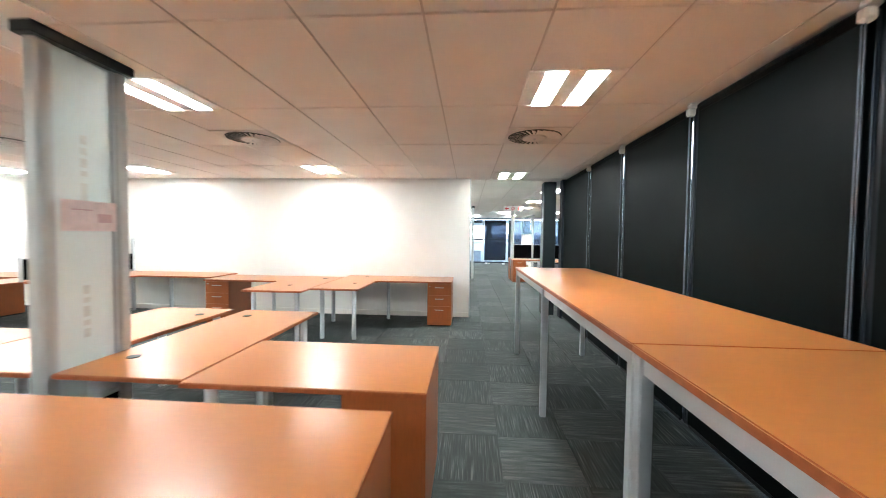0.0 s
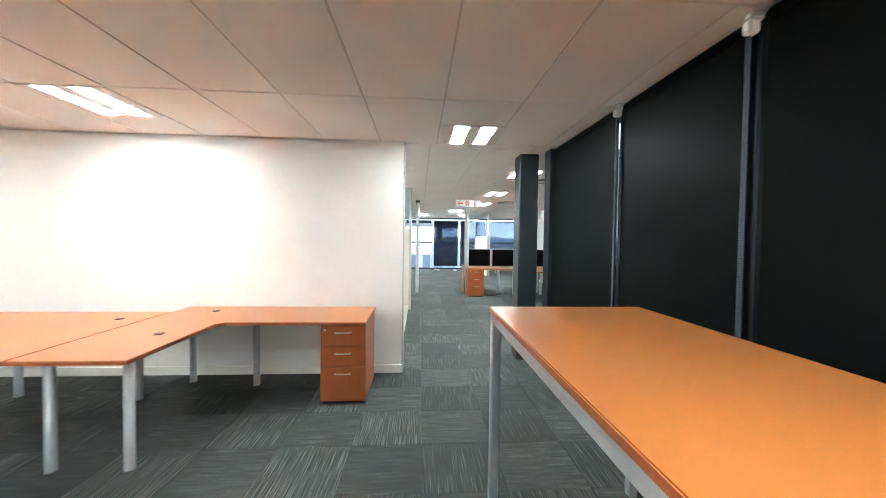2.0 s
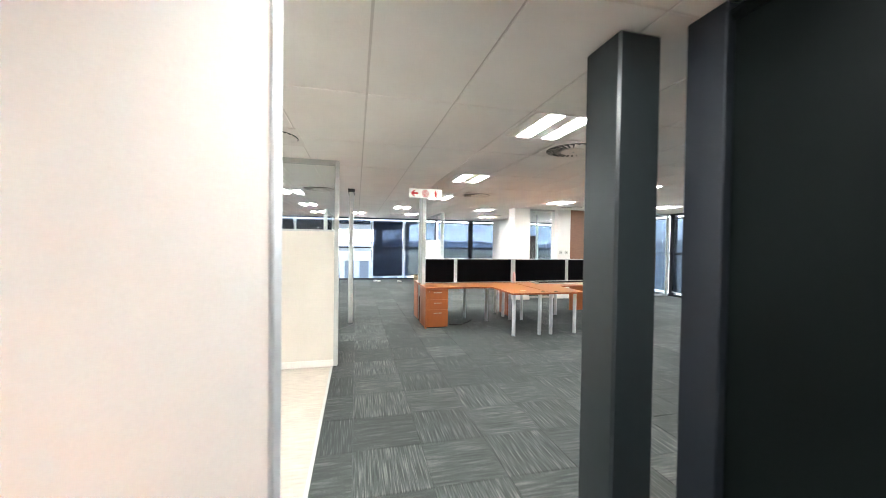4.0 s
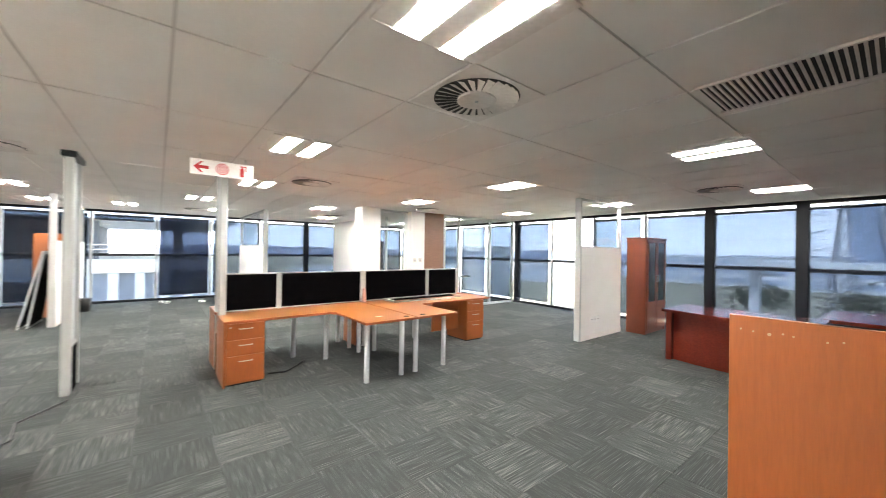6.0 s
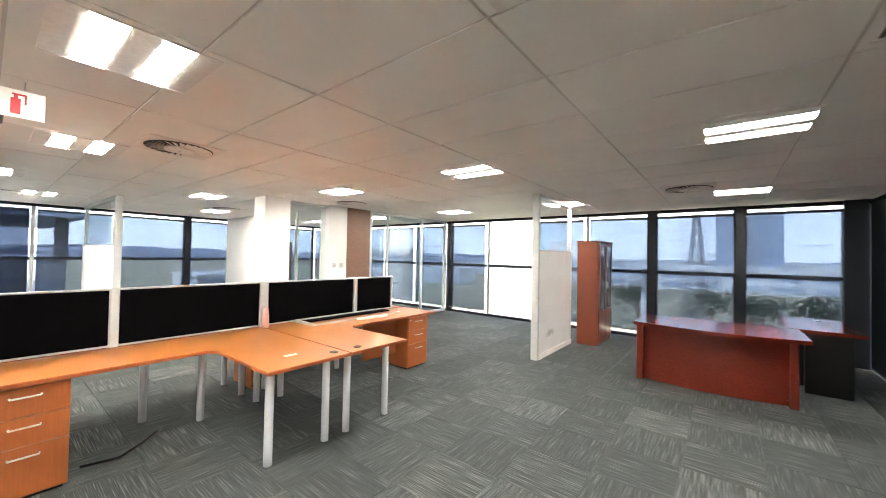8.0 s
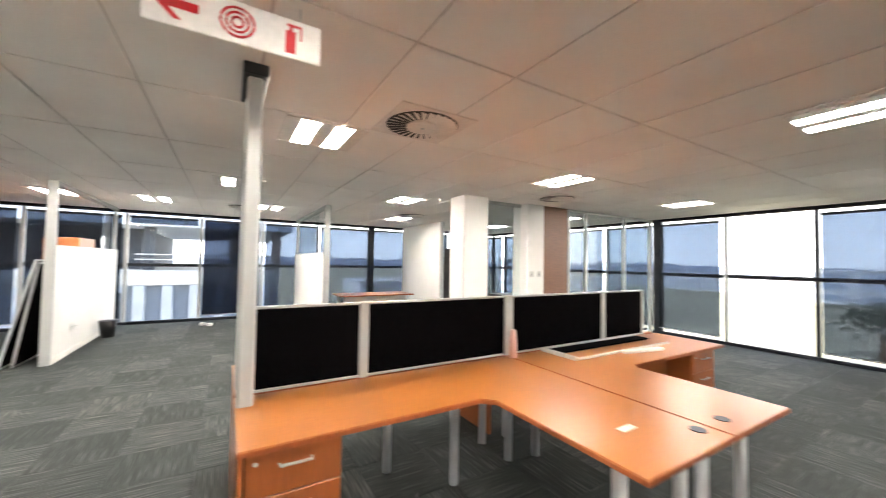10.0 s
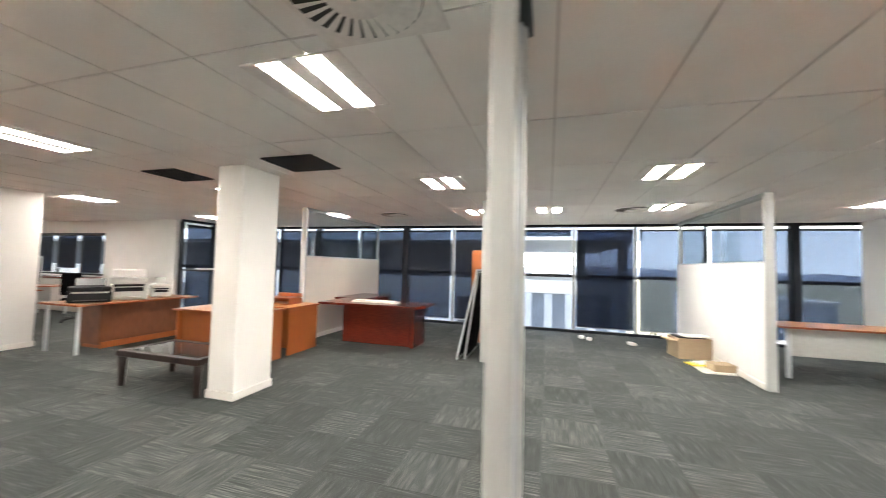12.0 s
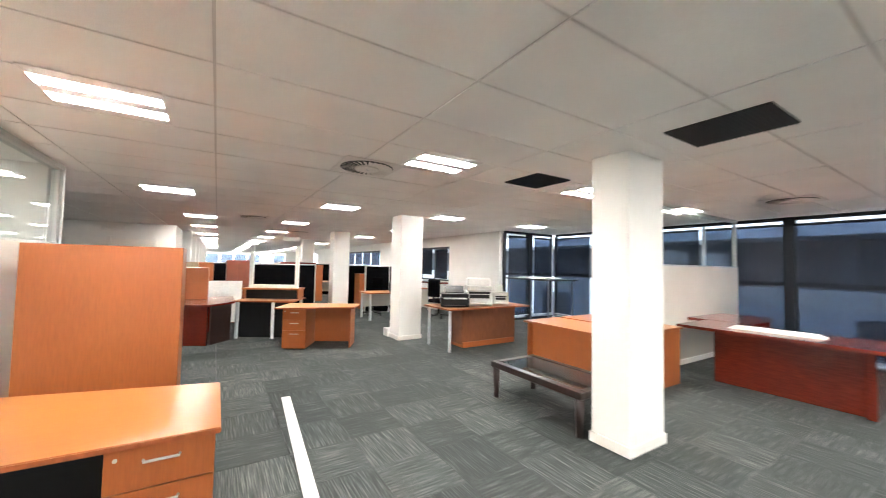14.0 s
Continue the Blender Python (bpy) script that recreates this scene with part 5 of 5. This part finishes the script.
def slab_house(name, x0, x1, y0, y1, z1, label, storeys, wall, bays, side):
    """Building with storey bands and window recesses on the side that is seen."""
    t = thing(name, label, "building")
    boxes(t, "body", [(x0, x1, y0, y1, GZ, z1)], wall, 0)
    boxes(t, "roof", [(x0 - 0.3, x1 + 0.3, y0 - 0.3, y1 + 0.3, z1, z1 + 0.5)], CONC, 0)
    hgt = (z1 - GZ) / storeys
    rows = []
    for s_ in range(storeys):
        for k in range(bays):
            zc = GZ + hgt * s_
            if side == "W":
                w = (y1 - y0) / bays
                rows.append((x0 - 0.06, x0 + 0.02, y0 + w * (k + 0.12), y0 + w * (k + 0.88), zc + hgt * 0.35, zc + hgt * 0.85))
            else:
                w = (x1 - x0) / bays
                rows.append((x0 + w * (k + 0.12), x0 + w * (k + 0.88), y0 - 0.06, y0 + 0.02, zc + hgt * 0.35, zc + hgt * 0.85))
    boxes(t, "windows", rows, BLUEF, 0)


# neighbour across the court: shade-dark terrace under a roof over a white band and fins
t = thing("neighbour_building", "pale office building with a roof terrace and vertical fins", "building")
boxes(t, "body", [(-40, 4.2, 27.6, 50, GZ, 0.36)], BLUEF, 0)
boxes(t, "band", [(-40, 4.2, 27.3, 49.9, 0.362, 0.95)], CONC, 0.02)
boxes(t, "fin", [(-0.9 + 0.88 * k, -0.56 + 0.88 * k, 27.25, 27.59, GZ, 0.355) for k in range(6)], PALEBLUE, 0)
boxes(t, "plain_wall", [(-40, -1.2, 27.36, 27.59, GZ, 0.355)], PALEBLUE, 0)
# flat dark boxes on the wall carry the shade inside its openings
boxes(t, "opening_shade", [(x, x + 1.8, 27.3, 27.355, -5.0, 0.1) for x in (-3.05, -9.2, -15.4, -21.6)], TERRACE_DARK, 0)
boxes(t, "roof_slab", [(-40, 4.6, 26.6, 40, 2.66, 3.5)], PALEBLUE, 0)
# terrace wall colour holds the shade under the roof
boxes(t, "terrace_wall", [(-39.9, -1.0, 29.2, 39.7, 0.955, 2.655)], TERRACE_DARK, 0)
boxes(t, "pier", [(x, x + 0.35, 27.6, 27.95, 0.952, 2.658) for x in (-6.5, -3.4, -0.7, 2.2, 3.9)], TERRACE_DARK, 0)
boxes(t, "rail", [(-0.9, 4.2, 27.35, 27.4, z, z + 0.05) for z in (1.15, 1.35, 1.55)], CONC, 0)
slab_house("office_block", 160, 175, 120, 190, -5.5, "white office block across the field", 4, CONC, 14, "W")
slab_house("office_block", 230, 246, -110, 95, 0.2, "long low white office block across the field", 3, CONC, 14, "W")
slab_house("office_block", 262, 275, 110, 190, -3.5, "long low white office block across the field", 3, CONC, 12, "W")
slab_house("office_block", 30, 52, 95, 110, -4, "white apartment block beyond the court", 5, CONC, 8, "S")
slab_house("office_block", 70, 78, 74, 92, 2.5, "white tower block behind the meeting room", 6, CONC, 5, "W")
# pale haze along the horizon: a glowing backdrop ring added to brighten the sky
haze = bpy.data.materials.new("horizon haze backdrop glow")
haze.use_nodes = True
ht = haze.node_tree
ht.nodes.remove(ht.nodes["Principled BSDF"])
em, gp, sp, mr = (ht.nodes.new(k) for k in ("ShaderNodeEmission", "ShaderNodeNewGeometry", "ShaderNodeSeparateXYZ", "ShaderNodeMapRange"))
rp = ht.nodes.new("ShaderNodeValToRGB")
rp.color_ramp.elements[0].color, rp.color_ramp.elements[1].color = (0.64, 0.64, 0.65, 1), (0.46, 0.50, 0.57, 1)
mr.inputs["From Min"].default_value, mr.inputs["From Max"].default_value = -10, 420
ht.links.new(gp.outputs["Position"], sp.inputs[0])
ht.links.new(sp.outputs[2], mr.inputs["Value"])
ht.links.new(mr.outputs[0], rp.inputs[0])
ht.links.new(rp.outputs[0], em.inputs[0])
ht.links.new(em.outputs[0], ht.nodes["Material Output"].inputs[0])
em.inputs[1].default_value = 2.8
bm = bmesh.new()
ring = [[bm.verts.new((1300 * math.cos(a * math.tau / 64), 1300 * math.sin(a * math.tau / 64), z)) for a in range(64)] for z in (GZ, 500)]
for k in range(64):
    bm.faces.new((ring[0][k], ring[0][(k + 1) % 64], ring[1][(k + 1) % 64], ring[1][k]))
me = bpy.data.meshes.new("backdrop")
bm.to_mesh(me)
bm.free()
me.materials.append(haze)
tagged(new("backdrop", me), "glowing backdrop wall coloured as pale overcast sky above the horizon", "backdrop", kind="structure")
t = thing("far_hills", "low far hills with haze in their blue colour", "hills", kind="structure")
rng = random.Random(4)
for ang in range(-60, 130, 6):
    a = radians(ang)
    bm = bmesh.new()
    bmesh.ops.create_icosphere(bm, subdivisions=2, radius=1)
    me = bpy.data.meshes.new("hill")
    bm.to_mesh(me)
    bm.free()
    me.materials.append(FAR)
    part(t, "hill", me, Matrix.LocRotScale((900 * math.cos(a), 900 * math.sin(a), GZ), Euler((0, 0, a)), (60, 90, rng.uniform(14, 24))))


def pylon(x, y, h):
    t = thing("power_pylon", "steel lattice power pylon with three cross arms", "pylon", at=pose(x, y, GZ, 0, 0, 20))
    bars = []
    n = 9
    for i in range(n):
        z0, z1 = h * i / n, h * (i + 1) / n
        r0, r1 = 2.1 * (1 - i / n) + 0.45, 2.1 * (1 - (i + 1) / n) + 0.45
        c = [(-1, -1), (1, -1), (1, 1), (-1, 1)]
        for k in range(4):
            a, b = c[k], c[(k + 1) % 4]
            bars.append(((a[0] * r0, a[1] * r0, z0), (a[0] * r1, a[1] * r1, z1)))
            bars.append(((a[0] * r0, a[1] * r0, z0), (b[0] * r1, b[1] * r1, z1)))
            bars.append(((b[0] * r0, b[1] * r0, z0), (a[0] * r1, a[1] * r1, z1)))
    for f in (0.62, 0.76, 0.9):
        for s_ in (-1, 1):
            bars.append(((0, 0, h * f), (0, s_ * 5, h * f)))
            bars.append(((0, 0, h * (f + 0.05)), (0, s_ * 5, h * f)))
    for a, b in bars:
        part(t, "bar", tube_of("bar", [a, b], 0.11, STEEL, 4))
    for f in (0.62, 0.76, 0.9):
        for s_ in (-1, 1):
            pts = [(-150 + 15 * k, s_ * 5, h * f - 1.25) for k in range(21)]
            part(t, "wire", tube_of("wire", [(p[0] * math.cos(1.2), s_ * 5 + p[0] * math.sin(1.2), p[2]) for p in pts], 0.05, STEEL, 4))


pylon(112, 13.5, 27)
t = thing("roof_gantry", "white roof ladder against a dark gable outside", "gantry", at=pose(34, 7.4, GZ + 2.6))
part(t, "gable", extrude_of("gable", [(0, -2.6), (0.6, -2.6), (0.6, 0.9), (0, 0.9)], 12.6, 25, BLUEF))
boxes(t, "deck", [(-2, 1, -6, 6, 12.25, 12.6)], CONC, 0.02)
boxes(t, "support", [(-0.4, 0.4, y, y + 0.5, -2.6, 12.25) for y in (-5.6, 5.0)], CONC, 0.02)
part(t, "stile", tube_of("stile", [(-0.5, -0.55, 12.6), (-0.5, 0.35, 22.6)], 0.1, CONC, 6))
part(t, "stile", tube_of("stile", [(-0.5, -1.25, 12.6), (-0.5, -0.3, 22.6)], 0.1, CONC, 6))
for k in range(24):
    f = k / 24
    part(t, "rung", tube_of("rung", [(-0.5, -0.55 + 0.9 * f, 12.6 + 10 * f), (-0.5, -1.25 + 0.95 * f, 12.6 + 10 * f)], 0.06, CONC, 5))


def tree(x, y, s):
    t = thing("tree", "small dusty round-headed tree in the field", "tree", "field trees", at=pose(x, y, GZ))
    part(t, "trunk", tube_of("trunk", [(0, 0, 0), (0.1 * s, 0, 1.2 * s), (0, 0.1 * s, 2 * s)], 0.18 * s, BROWN, 6, 0.08 * s))
    bm = bmesh.new()
    for k in range(220):
        v = Vector((rng.gauss(0, 0.8), rng.gauss(0, 0.8), rng.gauss(0, 0.5))) * s + Vector((0, 0, 2.6 * s))
        m_ = Matrix.Translation(v) @ Euler((rng.uniform(0, 6), rng.uniform(0, 6), rng.uniform(0, 6))).to_matrix().to_4x4()
        r = 0.24 * s
        bm.faces.new([bm.verts.new(m_ @ Vector(c)) for c in ((-r, 0, 0), (0, -r * 0.6, 0), (r, 0, 0), (0, r * 0.6, r * 0.4))])
    me = bpy.data.meshes.new("crown")
    bm.to_mesh(me)
    bm.free()
    me.materials.append(LEAF)
    part(t, "crown", me)


for x, y, s in ((98, 24, 2.8), (100, 10, 2.6), (97, 2, 2.4), (96, -6, 2.6), (40, 70, 1.4), (26, 66, 1.4), (16, 74, 1.6)):
    tree(x, y, s)

# ---- carpet tiles: the nearest as pieces, the rest in one mesh ----
field = tagged(new("carpet"), "grey streaked loop-pile carpet tiles, quarter-turned", "carpet", kind="structure")
tile_me = mesh_of("carpet_tile", [(0.0012, 0.4988, 0.0012, 0.4988, -0.007, 0.0)], CARPET, 0.0015)
rest = []
near = 0
for i in range(-92, 21):
    for j in range(-7, 40):
        x, y = i * 0.5, j * 0.5
        if x > 2.05 and y < 5.9 or x < -8 and y < 9.5 or (-5 < x < 0.3 and 5.95 < y < 9.3) or (x < -8.1 and y > 17.6):
            continue
        if near < 300 and (-0.6 < x < 2.1 and 1.5 < y < 8 or 0.9 < x < 5.6 and 6 <= y < 13 or -4.6 < x < 1 and 10.9 < y < 14):
            near += 1
            part(field, "carpet_tile", tile_me, pose(x, y, random.uniform(-0.0006, 0.0)))
        else:
            x1 = min(x + 0.4988, 0.718) if 5.95 < y < 9.3 and x < 0.3 else x + 0.4988
            rest.append((x + 0.0012, x1, y + 0.0012, y + 0.4988, -0.007, 0.0))
tagged(part(field, "far_carpet_tiles", mesh_of("far_carpet_tiles", rest, CARPET)), kind="stuff")
